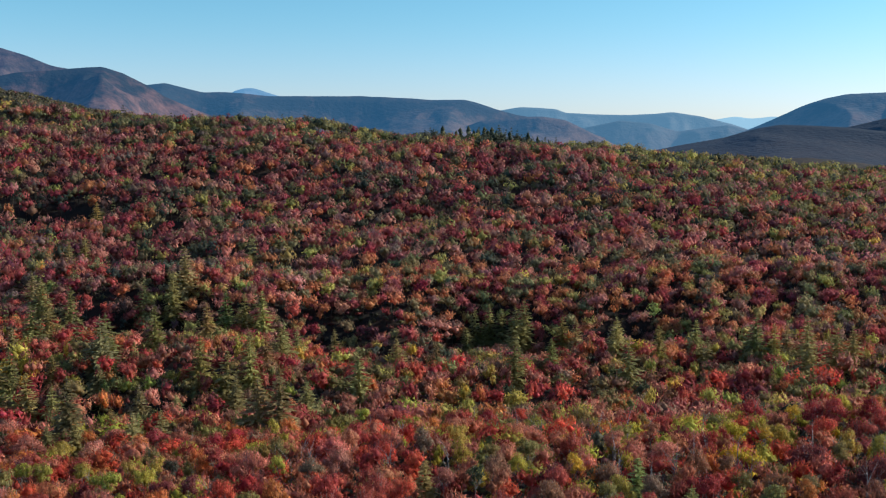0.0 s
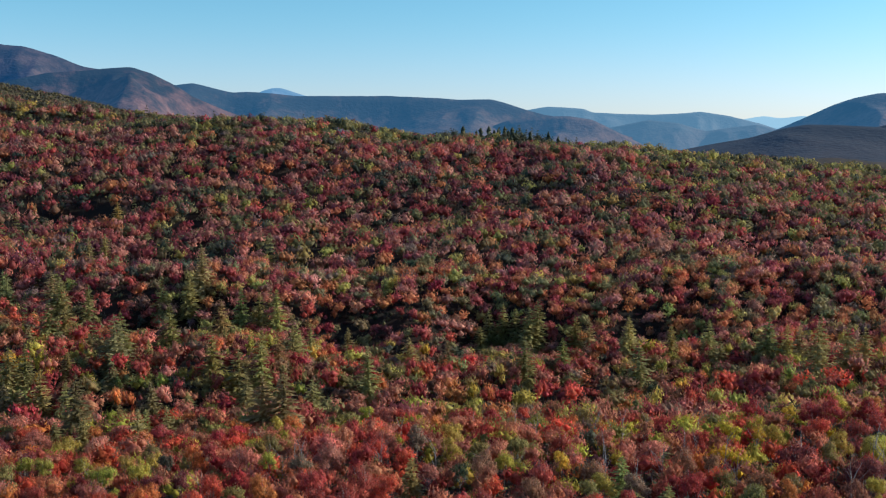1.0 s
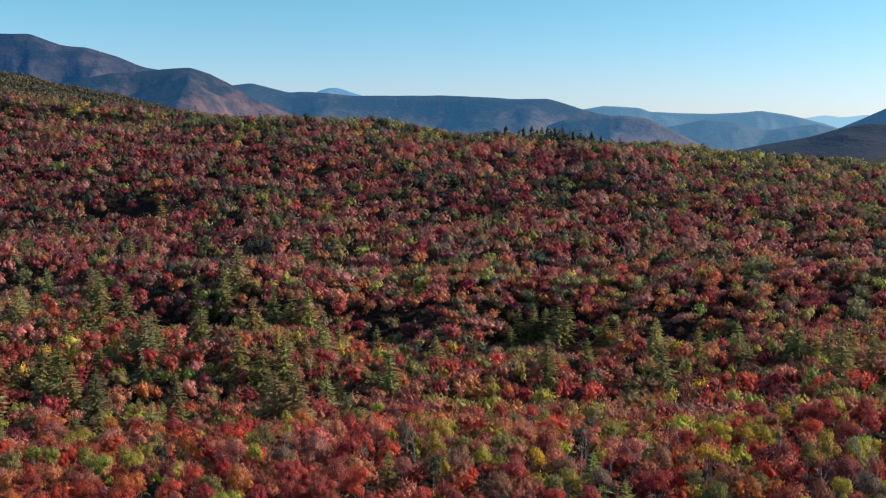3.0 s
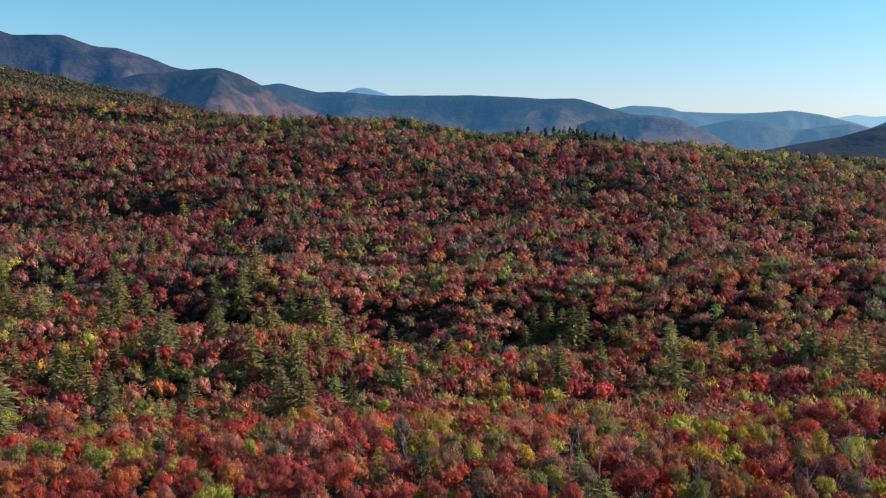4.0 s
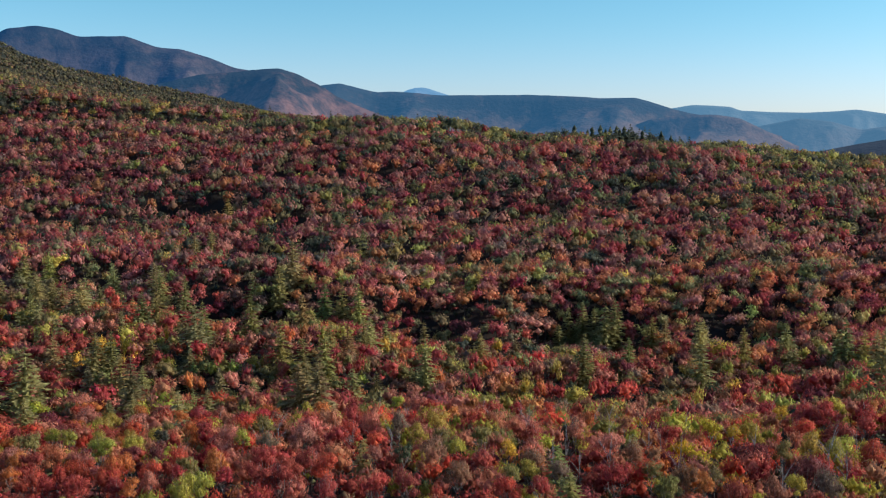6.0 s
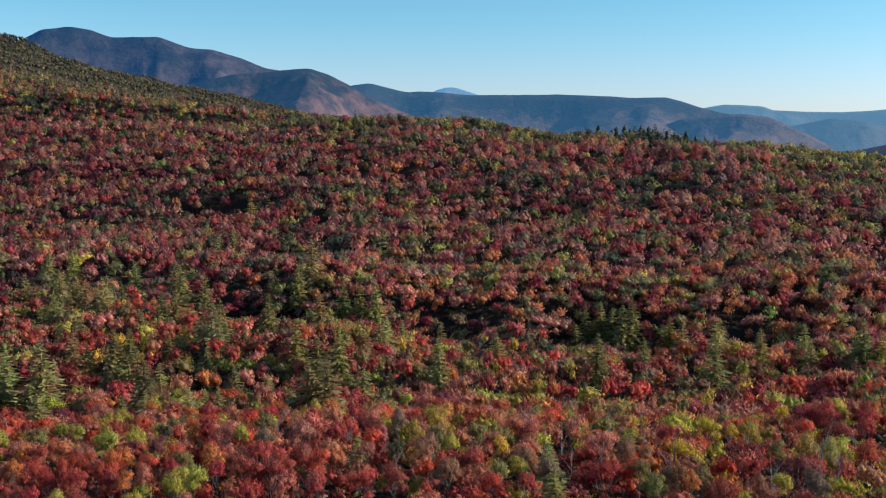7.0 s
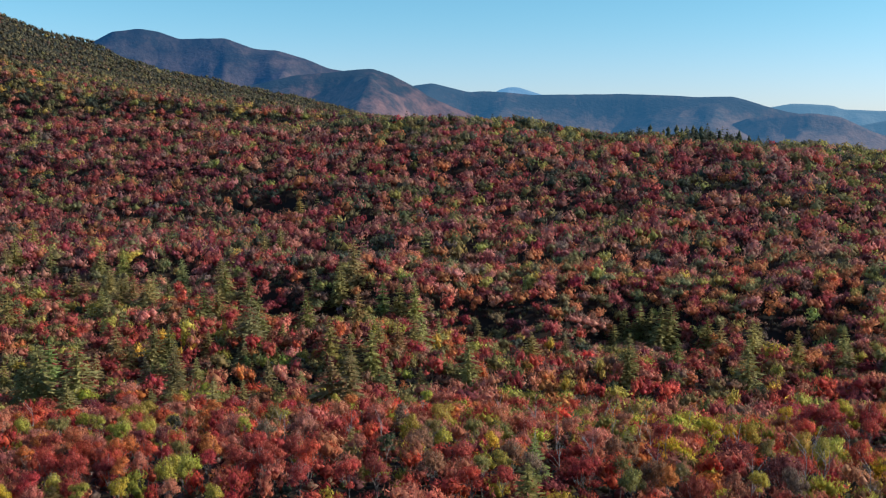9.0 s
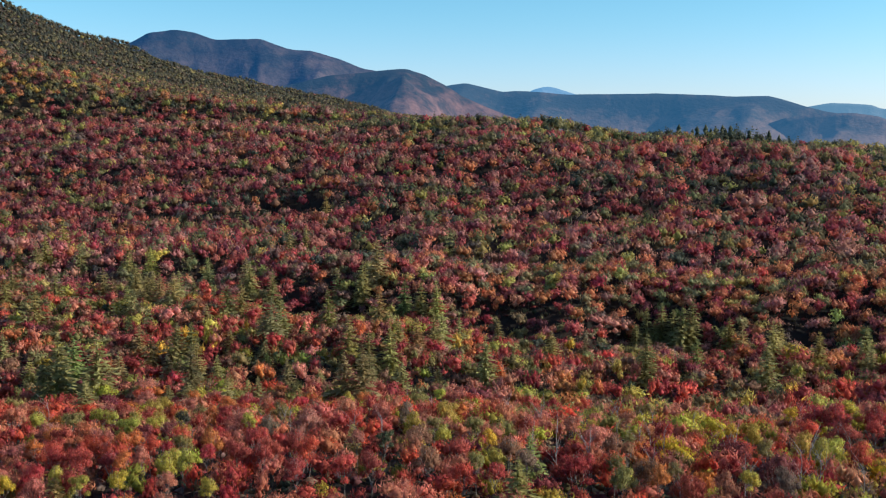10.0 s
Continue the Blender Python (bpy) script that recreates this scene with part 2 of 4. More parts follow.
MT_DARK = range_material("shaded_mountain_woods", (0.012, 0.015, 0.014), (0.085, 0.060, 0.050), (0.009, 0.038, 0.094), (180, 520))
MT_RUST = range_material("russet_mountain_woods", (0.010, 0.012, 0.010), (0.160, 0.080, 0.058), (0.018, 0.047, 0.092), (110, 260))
MT_BLUE = range_material("haze_blue_woods", (0.014, 0.015, 0.014), (0.125, 0.072, 0.046), (0.032, 0.080, 0.142), (90, 230))
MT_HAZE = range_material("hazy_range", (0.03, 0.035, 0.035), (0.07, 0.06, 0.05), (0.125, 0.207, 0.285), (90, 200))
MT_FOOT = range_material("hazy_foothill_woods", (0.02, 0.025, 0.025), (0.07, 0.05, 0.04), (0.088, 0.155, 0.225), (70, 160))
MT_PALE = range_material("haze_pale_peak", (0.04, 0.05, 0.05), (0.08, 0.07, 0.07), (0.14, 0.26, 0.40), (200, 320))
MT_FAINT = range_material("haze_faint_hills", (0.05, 0.06, 0.06), (0.08, 0.08, 0.08), (0.40, 0.53, 0.60), (120, 200))
# this ridge's shade is put in as near-black base colours
MT_SHADE = range_material("shade_dark_ridge_woods", (0.005, 0.007, 0.007), (0.024, 0.017, 0.012), (0.006, 0.017, 0.038), (40, 90))
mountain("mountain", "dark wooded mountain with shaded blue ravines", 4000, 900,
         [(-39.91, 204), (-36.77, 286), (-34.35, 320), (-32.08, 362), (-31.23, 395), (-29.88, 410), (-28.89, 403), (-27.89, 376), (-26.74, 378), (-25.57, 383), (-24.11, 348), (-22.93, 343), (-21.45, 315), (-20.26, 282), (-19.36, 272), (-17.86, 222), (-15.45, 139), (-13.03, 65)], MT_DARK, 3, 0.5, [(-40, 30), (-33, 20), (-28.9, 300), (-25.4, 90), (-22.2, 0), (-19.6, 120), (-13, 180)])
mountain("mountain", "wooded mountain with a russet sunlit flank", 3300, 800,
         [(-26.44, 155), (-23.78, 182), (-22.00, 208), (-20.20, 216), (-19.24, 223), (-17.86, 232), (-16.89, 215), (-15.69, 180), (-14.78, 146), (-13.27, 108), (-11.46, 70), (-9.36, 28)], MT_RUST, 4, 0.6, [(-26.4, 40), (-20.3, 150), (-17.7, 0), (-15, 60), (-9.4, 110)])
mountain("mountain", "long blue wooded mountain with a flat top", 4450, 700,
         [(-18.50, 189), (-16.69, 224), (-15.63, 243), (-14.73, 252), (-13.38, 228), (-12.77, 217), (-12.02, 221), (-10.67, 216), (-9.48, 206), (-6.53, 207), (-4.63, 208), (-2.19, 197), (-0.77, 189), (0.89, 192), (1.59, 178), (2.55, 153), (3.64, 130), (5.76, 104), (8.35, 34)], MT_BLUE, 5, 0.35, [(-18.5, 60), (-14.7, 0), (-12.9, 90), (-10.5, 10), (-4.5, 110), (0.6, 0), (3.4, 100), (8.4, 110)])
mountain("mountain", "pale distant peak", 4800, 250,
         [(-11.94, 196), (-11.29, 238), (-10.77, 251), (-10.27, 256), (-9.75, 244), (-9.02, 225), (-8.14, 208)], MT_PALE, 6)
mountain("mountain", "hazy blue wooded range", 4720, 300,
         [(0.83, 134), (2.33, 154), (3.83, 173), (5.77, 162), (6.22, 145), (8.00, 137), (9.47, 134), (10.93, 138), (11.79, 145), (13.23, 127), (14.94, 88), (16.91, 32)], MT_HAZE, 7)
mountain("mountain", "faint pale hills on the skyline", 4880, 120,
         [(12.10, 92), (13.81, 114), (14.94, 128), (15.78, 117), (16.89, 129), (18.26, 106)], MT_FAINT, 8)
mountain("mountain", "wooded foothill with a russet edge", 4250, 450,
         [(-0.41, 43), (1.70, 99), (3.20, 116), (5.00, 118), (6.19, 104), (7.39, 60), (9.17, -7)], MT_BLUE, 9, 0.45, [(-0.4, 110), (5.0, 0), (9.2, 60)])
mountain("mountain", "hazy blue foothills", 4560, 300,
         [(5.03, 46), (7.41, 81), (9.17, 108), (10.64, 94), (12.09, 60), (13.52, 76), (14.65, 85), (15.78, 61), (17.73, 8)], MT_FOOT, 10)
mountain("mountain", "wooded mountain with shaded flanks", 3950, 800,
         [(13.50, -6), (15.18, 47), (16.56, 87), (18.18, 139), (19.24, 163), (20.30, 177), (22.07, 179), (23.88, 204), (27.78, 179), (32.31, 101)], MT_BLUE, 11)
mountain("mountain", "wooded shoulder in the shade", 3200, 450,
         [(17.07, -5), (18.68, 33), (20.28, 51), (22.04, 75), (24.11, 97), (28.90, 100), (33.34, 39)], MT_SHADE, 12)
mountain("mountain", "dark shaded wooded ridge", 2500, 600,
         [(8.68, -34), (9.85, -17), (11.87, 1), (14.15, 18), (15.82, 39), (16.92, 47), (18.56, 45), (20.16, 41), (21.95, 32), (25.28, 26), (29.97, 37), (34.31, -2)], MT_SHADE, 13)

# ---- trees ----
PALETTE = {"crimson": (0.45, 0.064, 0.066), "red": (0.47, 0.098, 0.078), "scarlet": (0.68, 0.125, 0.076), "orange": (0.64, 0.225, 0.070),
           "salmon": (0.63, 0.240, 0.155), "russet": (0.35, 0.165, 0.098), "maroon": (0.25, 0.068, 0.070), "twiggy": (0.30, 0.19, 0.13),
           "olive": (0.31, 0.255, 0.088), "lime": (0.52, 0.43, 0.080), "yellow": (0.72, 0.48, 0.055), "green": (0.12, 0.126, 0.07), "sage": (0.13, 0.12, 0.08)}
WORDS = {"crimson": "crimson", "red": "deep red", "scarlet": "bright scarlet", "orange": "orange", "salmon": "salmon-pink", "russet": "russet brown",
         "maroon": "dark maroon", "twiggy": "thin brownish", "olive": "olive-green", "lime": "yellow-green", "yellow": "golden yellow", "green": "dark green", "sage": "dull greenish"}


BALL = bmesh.new()
bmesh.ops.create_icosphere(BALL, subdivisions=1, radius=1.0)
BALL_V, BALL_F = np.array([v.co[:] for v in BALL.verts]), np.array([[v.index for v in f.verts] for f in BALL.faces])
BALL.free()
KNOB_V = np.array([(1, 0, 0), (0, 1, 0), (-1, 0, 0), (0, -1, 0), (0, 0, 1), (0, 0, -1)], float)
KNOB_F = np.array([(0, 1, 4), (1, 2, 4), (2, 3, 4), (3, 0, 4), (1, 0, 5), (2, 1, 5), (3, 2, 5), (0, 3, 5)])


def crown_cards(seed, count, size, height=10.0, radius=3.0, lobes=8, core=0.56, slim=0.36, ragged=0.46):
    """A broad crown: small upright sprays of leaves, each a narrow face, on some uneven rounded lobes, with gaps between them."""
    rnd = np.random.RandomState(seed)
    mids = [np.array([0, 0, height * 0.70])]
    rads = [np.array([radius * (0.62 if lobes > 6 else 0.74), radius * (0.62 if lobes > 6 else 0.74), height * 0.2]) if lobes > 1 else np.array([radius * 0.9, radius * 0.9, height * 0.30])]
    for k in range(lobes - 1):
        a = (k + rnd.rand() * 0.7) * 6.283 / (lobes - 1)
        d, up = radius * (0.36 + 0.40 * rnd.rand()), height * (0.48 + 0.34 * rnd.rand())
        r = radius * (0.26 + 0.24 * rnd.rand()) * (1.25 if lobes < 7 else 1.0)
        mids.append(np.array([math.cos(a) * d, math.sin(a) * d, up]))
        rads.append(np.array([r, r, r * (0.75 + 0.5 * rnd.rand())]))
    mids, rads = np.array(mids), np.array(rads)
    weight = rads[:, 0] ** 2
    pick = rnd.choice(lobes, count, p=weight / weight.sum())
    way = rnd.randn(count, 3)
    way[:, 2] = np.abs(way[:, 2]) * 1.1 - 0.3
    way /= np.linalg.norm(way, axis=1)[:, None]
    at = mids[pick] + way * rads[pick] * (1.12 - ragged * rnd.rand(count, 1))
    normal = way + 0.5 * rnd.randn(count, 3)
    normal /= np.linalg.norm(normal, axis=1)[:, None]
    fan = at - np.array([0, 0, height * 0.25])
    up = fan / np.linalg.norm(fan, axis=1)[:, None] * 1.2 + 0.28 * rnd.randn(count, 3)
    u = np.cross(up, normal)
    u /= np.linalg.norm(u, axis=1)[:, None] + 1e-6
    v = np.cross(normal, u)
    s = size * (0.55 + 0.9 * rnd.rand(count, 1))
    verts = np.stack([at - u * s * slim - v * s * 0.4, at + u * s * slim - v * s * 0.3, at + v * s * 0.95], 1).reshape(-1, 3)
    faces = np.arange(count * 3).reshape(-1, 3)
    soft = np.repeat(0.75 * way + (0.35 if count > 60 else 0.1) * normal, 3, axis=0)
    if core:
        for m, r in zip(mids, rads):
            bv, bf = (BALL_V, BALL_F) if count > 400 else (KNOB_V, KNOB_F)
            b = bv * r * (core + (0.06 if lobes > 1 else 0.11) * rnd.randn(len(bv), 1)) + m
            faces = np.concatenate([faces, bf + len(verts)])
            verts, soft = np.concatenate([verts, b]), np.concatenate([soft, bv])
    return verts, faces, soft / np.linalg.norm(soft, axis=1)[:, None]


def stemmed(template, height=10.0):
    """The crown with a thin three-sided stem under it, whose six points come last."""
    verts, faces, normals = template
    out = np.array([(math.cos(k * 2.094), math.sin(k * 2.094), 0) for k in range(3)])
    stem = np.concatenate([out * 0.15 - (0, 0, 0.6), out * 0.05 + (0, 0, 0.66 * height)])
    sides = [f for k in range(3) for f in ((k, (k + 1) % 3, 3 + k), ((k + 1) % 3, 3 + (k + 1) % 3, 3 + k))]
    return np.concatenate([verts, stem]), np.concatenate([faces, np.array(sides) + len(verts)]), np.concatenate([normals, out, out])


def tube(path, radii, sides=5):
    """A tapered limb along a few points."""
    verts = []
    for p, r in zip(path, radii):
        for k in range(sides):
            a = k * 6.283 / sides
            verts.append((p[0] + r * math.cos(a), p[1] + r * math.sin(a), p[2]))
    faces = []
    for i in range(len(path) - 1):
        for k in range(sides):
            faces.append((i * sides + k, i * sides + (k + 1) % sides, (i + 1) * sides + (k + 1) % sides, (i + 1) * sides + k))
    return np.array(verts), np.array(faces)


def trunk_mesh(seed, height, thick):
    rnd = np.random.RandomState(seed)
    path, p = [], np.array([0.0, 0.0, -0.6])
    for k in range(6):
        path.append(p.copy())
        p = p + np.array([rnd.randn() * 0.14, rnd.randn() * 0.14, height * 0.85 / 5])
    return mesh_of("trunk", *tube(path, np.linspace(thick, thick * 0.2, 6), 7), BARK, True)


def limb_mesh(seed, height, radius, turn):
    rnd = np.random.RandomState(seed)
    z0, z1 = height * (0.25 + 0.18 * rnd.rand()), height * (0.62 + 0.16 * rnd.rand())
    path = [(math.cos(turn) * radius * s, math.sin(turn) * radius * s, z0 + (z1 - z0) * s ** 0.8) for s in (0.0, 0.25, 0.5, 0.72)]
    return mesh_of("limb", *tube(path, (0.09, 0.07, 0.05, 0.02), 5), BARK, True)


def part(name, mesh, parent, label=""):
    ob = new(name, mesh)
    ob.parent = parent
    return tagged(ob, label)


def twig_mesh(seed, count, height, radius):
    """Thin grey twigs that rise through the crown."""
    rnd = np.random.RandomState(seed)
    vs, fs = [], []
    for _ in range(count):
        a, d = rnd.rand() * 6.283, radius * rnd.rand() ** 0.5
        low, high = np.array([0.55 * d * math.cos(a), 0.55 * d * math.sin(a), height * 0.5]), np.array([1.05 * d * math.cos(a), 1.05 * d * math.sin(a), height * (0.98 - 0.34 * (d / radius) ** 2)])
        v, f = tube([low, 0.5 * (low + high) + 0.12 * rnd.randn(3), high + 0.2 * rnd.randn(3)], (0.028, 0.02, 0.006), 3)
        fs.append(f + 9 * len(vs))
        vs.append(v)
    return mesh_of("branchwork", np.concatenate(vs), np.concatenate(fs), SNAG, True)


def broadleaf(seed):
    """A maple-like tree ten metres high: trunk, limbs, thin branches and crown."""
    tree = new("broadleaf_tree")
    part("trunk", trunk_mesh(seed, 9.0, 0.16), tree)
    for k in range(4):
        part("limb", limb_mesh(seed * 7 + k, 10.0, 3.0, k * 1.57 + seed), tree)
    part("branchwork", twig_mesh(seed, 20, 10.0, 2.6), tree)
    verts, faces, normals = crown_cards(seed, 2250, 0.292, 10.0, 2.75, 9, 0.42, 0.2, 0.5)
    part("crown", mesh_of("crown", verts, faces, LEAF_NEAR, True, normals), tree)
    return tree


def conifer_cards(seed, whorls, per, height=14.0, radius=2.6, extra=0):
    """Tiers of drooping boughs, each a narrow bent spray of needles, wide below and pointed above."""
    rnd = np.random.RandomState(seed)
    pts = []
    for i in range(whorls):
        f = (i + 0.5) / whorls
        z = height * (0.10 + 0.88 * f)
        r = radius * (1 - f) ** 0.95 * (0.85 + 0.3 * rnd.rand()) + 0.15
        for k in range(per):
            a = (k + rnd.rand() * 0.9) * 6.283 / per
            rr, w = r * (0.6 + 0.55 * rnd.rand()), 0.17 * r + 0.14
            c, s = math.cos(a), math.sin(a)
            lift, tip = 0.04 * rr, -0.22 * rr + 0.5 * f
            zz = z + 0.25 * rnd.randn() * height / whorls / 2
            tilt = 0.5 * rnd.randn() * w
            for d, side, h in ((0.05 * rr, 0, 0), (0.6 * rr, w, lift + tilt - 0.5 * w), (rr, 0, tip), (0.6 * rr, -w, lift - tilt - 0.5 * w)):
                pts.append((c * d - s * side, s * d + c * side, zz + h))
    for _ in range(extra):
        i = rnd.randint(whorls)
        f = (i + 0.5) / whorls
        a, q = rnd.rand() * 6.283, 0.5 + 0.55 * rnd.rand()
        r = radius * (1 - f) ** 0.95 * q + 0.1
        g = 0.2 + 0.22 * rnd.rand()
        o, side = np.array([math.cos(a), math.sin(a), -0.25]), np.array([-math.sin(a), math.cos(a), 0])
        p = np.array([math.cos(a) * r, math.sin(a) * r, height * (0.10 + 0.88 * f) + 0.1 * rnd.randn() - 0.2 * r * q])
        hang = np.array([0.35 * math.cos(a), 0.35 * math.sin(a), -0.8]) + 0.35 * rnd.randn(3)
        turn = side + 0.5 * rnd.randn(3)
        pts += [tuple(p - hang * g * 0.5), tuple(p + turn * g * 0.45), tuple(p + hang * g + o * g * 0.6), tuple(p - turn * g * 0.45)]
    pts = np.array(pts)
    return pts, np.arange(len(pts)).reshape(-1, 4), None


def conifer_boughs(seed, whorls, per, height=14.0, radius=4.0):
    """Tiers of boughs, each a row of small flat sprays of needles along a drooping arm, round a close dark heart."""
    rnd = np.random.RandomState(seed)
    pts = []
    for k in range(7):
        a0, a1 = k * 6.283 / 7, (k + 1) * 6.283 / 7
        for z0, z1, r0, r1 in ((0.12, 0.5, 0.2, 0.13), (0.5, 0.88, 0.13, 0.02)):
            pts += [(math.cos(a) * r * radius, math.sin(a) * r * radius, z * height) for a, r, z in ((a0, r0, z0), (a1, r0, z0), (a1, r1, z1), (a0, r1, z1))]
    for i in range(whorls):
        f = (i + 0.5) / whorls
        r = radius * (1 - f) ** 0.8 * (0.86 + 0.28 * rnd.rand()) + 0.12
        for k in range(per):
            a = (k + rnd.rand() * 0.9) * 6.283 / per
            rr = r * (0.7 + 0.45 * rnd.rand())
            z = height * (0.08 + 0.9 * f) + 0.22 * rnd.randn() * height / whorls
            for j, q in enumerate((0.36, 0.6, 0.82, 1.0)):
                turn = a + (0.75, -0.75, 0.5, 0.0)[j] * (0.6 + 0.6 * rnd.rand()) * (1 if (k + i) % 2 else -1)
                g = (0.24 * rr + 0.24) * (1.15 - 0.35 * q) * (0.8 + 0.4 * rnd.rand())
                o = np.array([math.cos(a) * rr * q, math.sin(a) * rr * q, z + 0.16 * rr * q - (0.44 - 0.34 * f) * rr * q * q])
                out = np.array([math.cos(turn), math.sin(turn), -0.12 + 0.2 * f + 0.16 * rnd.randn()]) * g
                side = np.array([-math.sin(turn), math.cos(turn), 0.3 * rnd.randn()]) * g * 0.42
                pts += [tuple(o - out * 0.8), tuple(o + side), tuple(o + out * 1.3), tuple(o - side)]
    pts += [(-0.10, 0, height * 0.93), (0.10, 0, height * 0.93), (0.02, 0, height * 1.02), (-0.02, 0, height * 1.02)]
    pts = np.array(pts)
    return pts, np.arange(len(pts)).reshape(-1, 4)


def spire(seed, height=10.0, radius=2.3, tiers=3, sides=5):
    """A dense conifer: some uneven skirts of boughs, one over another."""
    rnd = np.random.RandomState(seed)
    vs, fs = [], []
    for i in range(tiers):
        z0, z1 = height * (0.06 + 0.86 * i / tiers), height * min(1.0, 0.06 + 0.86 * i / tiers + 1.5 / (tiers + 0.2))
        r = radius * (1 - 0.8 * i / tiers)
        base = len(vs)
        for k in range(sides):
            a = (k + 0.6 * rnd.rand() + 0.5 * i) * 6.283 / sides
            q = r * (0.7 + 0.6 * rnd.rand())
            vs.append((math.cos(a) * q, math.sin(a) * q, z0 + 0.06 * height * rnd.randn()))
        vs.append((0.1 * rnd.randn(), 0.1 * rnd.randn(), z1))
        fs += [(base + k, base + (k + 1) % sides, base + sides) for k in range(sides)]
    vs = np.array(vs)
    out = np.stack([vs[:, 0], vs[:, 1], np.full(len(vs), 0.9 * radius)], -1)     # soft shading, as of many small boughs
    return vs, np.array(fs), out / np.linalg.norm(out, axis=1)[:, None]


def conifer(seed, radius, name):
    tree = new(name)
    part("trunk", mesh_of("trunk", *tube([(0, 0, -0.6), (0.03, 0.02, 4.5), (-0.02, 0.04, 9), (0, 0, 13.6)], (0.2, 0.15, 0.09, 0.02), 7), BARK, True), tree)
    part("crown", mesh_of("crown", *(conifer_boughs(seed, 15, 12, 14.0, radius) if radius else spire(seed, 14.0, 3.8, 8, 7)[:2]), NEEDLE), tree)
    return tree


def snag(seed):
    """A leafless grey tree: trunk and forked bare branches."""
    rnd = np.random.RandomState(seed)
    tree = new("bare_tree")
    part("trunk", mesh_of("trunk", *tube([(0, 0, -0.5), (0.15, 0.1, 3.5), (0.05, 0.2, 7), (0.3, 0.1, 9.5)], (0.12, 0.09, 0.05, 0.015), 6), SNAG, True), tree)
    for k in range(9):
        a, z, n = rnd.rand() * 6.283, 3.0 + 5.5 * rnd.rand(), 1.2 + 1.3 * rnd.rand()
        path = [(math.cos(a) * n * s, math.sin(a) * n * s, z + n * 1.3 * s ** 0.8) for s in (0, 0.4, 0.75, 1.0)]
        part("branch", mesh_of("branch", *tube(path, (0.045, 0.035, 0.02, 0.008), 4), SNAG, True), tree)
    return tree


# where trees may stand: the ground that the flight looks over, and a margin round it
def in_reach(x, y):
    west, east = np.degrees(np.arctan2(x - 45, y + 8)), np.degrees(np.arctan2(x - 30, y))
    return (west > -40.5) & (east < 24) & (y > 66) & (y < 686 + 74 * smooth(-60, -200, x))


def chance(x, y, size, seed):
    return 0.5 + 0.5 * np.clip(wave(x, y, size, seed) * 1.3, -1, 1)


def kinds(x, y, rnd):
    """The kind of tree that grows at each place."""
    names = list(PALETTE) + ["conifer"]
    n = len(x)
    w = np.zeros((n, len(names)))

    def put(k, v):
        w[:, names.index(k)] += v

    warm, cool, gold, dusk = chance(x, y, 60, 21), chance(x, y, 45, 22) ** 1.5, chance(x, y, 38, 23) ** 2, chance(x, y, 30, 24)
    far, fore = smooth(330, 420, y), smooth(190, 165, y)
    top = canopy(x, y) + 9 * wave(x, y, 90, 33) + 5 * wave(x, y, 35, 34)
    # greener along the crest, on the shoulder to the east and on the high hillside
    crest = smooth(595, 645, y) * smooth(-330, -200, x)
    east = smooth(40, 130, x - (660 - y) * 0.05) * smooth(430, 560, y)
    high = smooth(58, 88, top + 40 * smooth(850, 1080, y)) * smooth(-150, -230, x)
    belt = smooth(21, 33, top) * (1 - high) * smooth(-190, -260, x)     # a golden belt under the dark conifers
    red = (1 - 0.97 * high) * (1 - 0.75 * crest) * (1 - 0.35 * east) * (1 - 0.78 * belt)
    put("crimson", red * (0.05 + 0.14 * warm * dusk) * (1 - 0.6 * fore))
    put("red", red * (0.12 + 0.26 * warm) + 0.06 * fore)
    put("scarlet", red * (0.05 + 0.12 * warm) * (1 - 0.6 * far))
    put("orange", red * (0.08 + 0.14 * gold) * (1 - 0.6 * far) * (1 - 0.5 * fore))
    put("salmon", red * (0.26 * (1 - 0.5 * far) + 0.12 * dusk))
    put("russet", red * (0.20 + 0.12 * cool) * (1 - 0.9 * fore) * (1 - 0.7 * far) + 0.06 * high)
    put("maroon", red * (0.05 - 0.04 * fore + 0.17 * far * (1 - warm * 0.5)))
    # more maroon to the west, darkening the slope in place of its shading
    put("maroon", 0.35 * smooth(-120, -220, x) * smooth(430, 520, y) * (1 - high))
    put("orange", 0.14 * smooth(0, 60, x) * smooth(290, 330, y) * smooth(540, 440, y))
    foot = smooth(335, 350, y) * smooth(440, 400, y) * smooth(-100, -65, x) * smooth(170, 120, x)
    put("orange", 0.35 * foot)
    put("olive", 0.3 * foot)
    put("lime", 0.12 * foot)
    put("olive", 0.05 * far * red)
    put("salmon", 0.14 * far * red)
    put("lime", 0.03 * far * red)
    put("orange", 0.09 * far * red)
    put("twiggy", red * 0.07 * (1 - 0.8 * fore) + 0.05 * high)
    put("salmon", 0.65 * fore)
    put("red", 0.22 * fore)
    put("orange", 0.06 * fore)
    # crimson trees of the near corner, its shade put in as darker reds
    corner = smooth(10, -15, x) * smooth(122, 104, y)
    put("crimson", 0.3 * corner)
    put("maroon", 0.15 * corner)
    put("red", 0.3 * corner)
    sunny = smooth(22, 45, x) * smooth(112, 132, y) * smooth(210, 185, y)
    put("lime", sunny * (0.5 + 0.5 * gold))
    put("yellow", sunny * (0.12 + 0.16 * gold))
    put("scarlet", 0.25 * sunny)
    put("scarlet", 0.30 * fore)
    put("olive", 0.13 * (1 - 0.6 * fore) + 0.40 * cool * (1 - 0.7 * fore) + 0.45 * crest + 0.32 * east)
    knoll = smooth(14, 28, x) * smooth(74, 60, x) * smooth(634, 646, y) * smooth(690, 676, y)
    put("green", 4.0 * knoll)
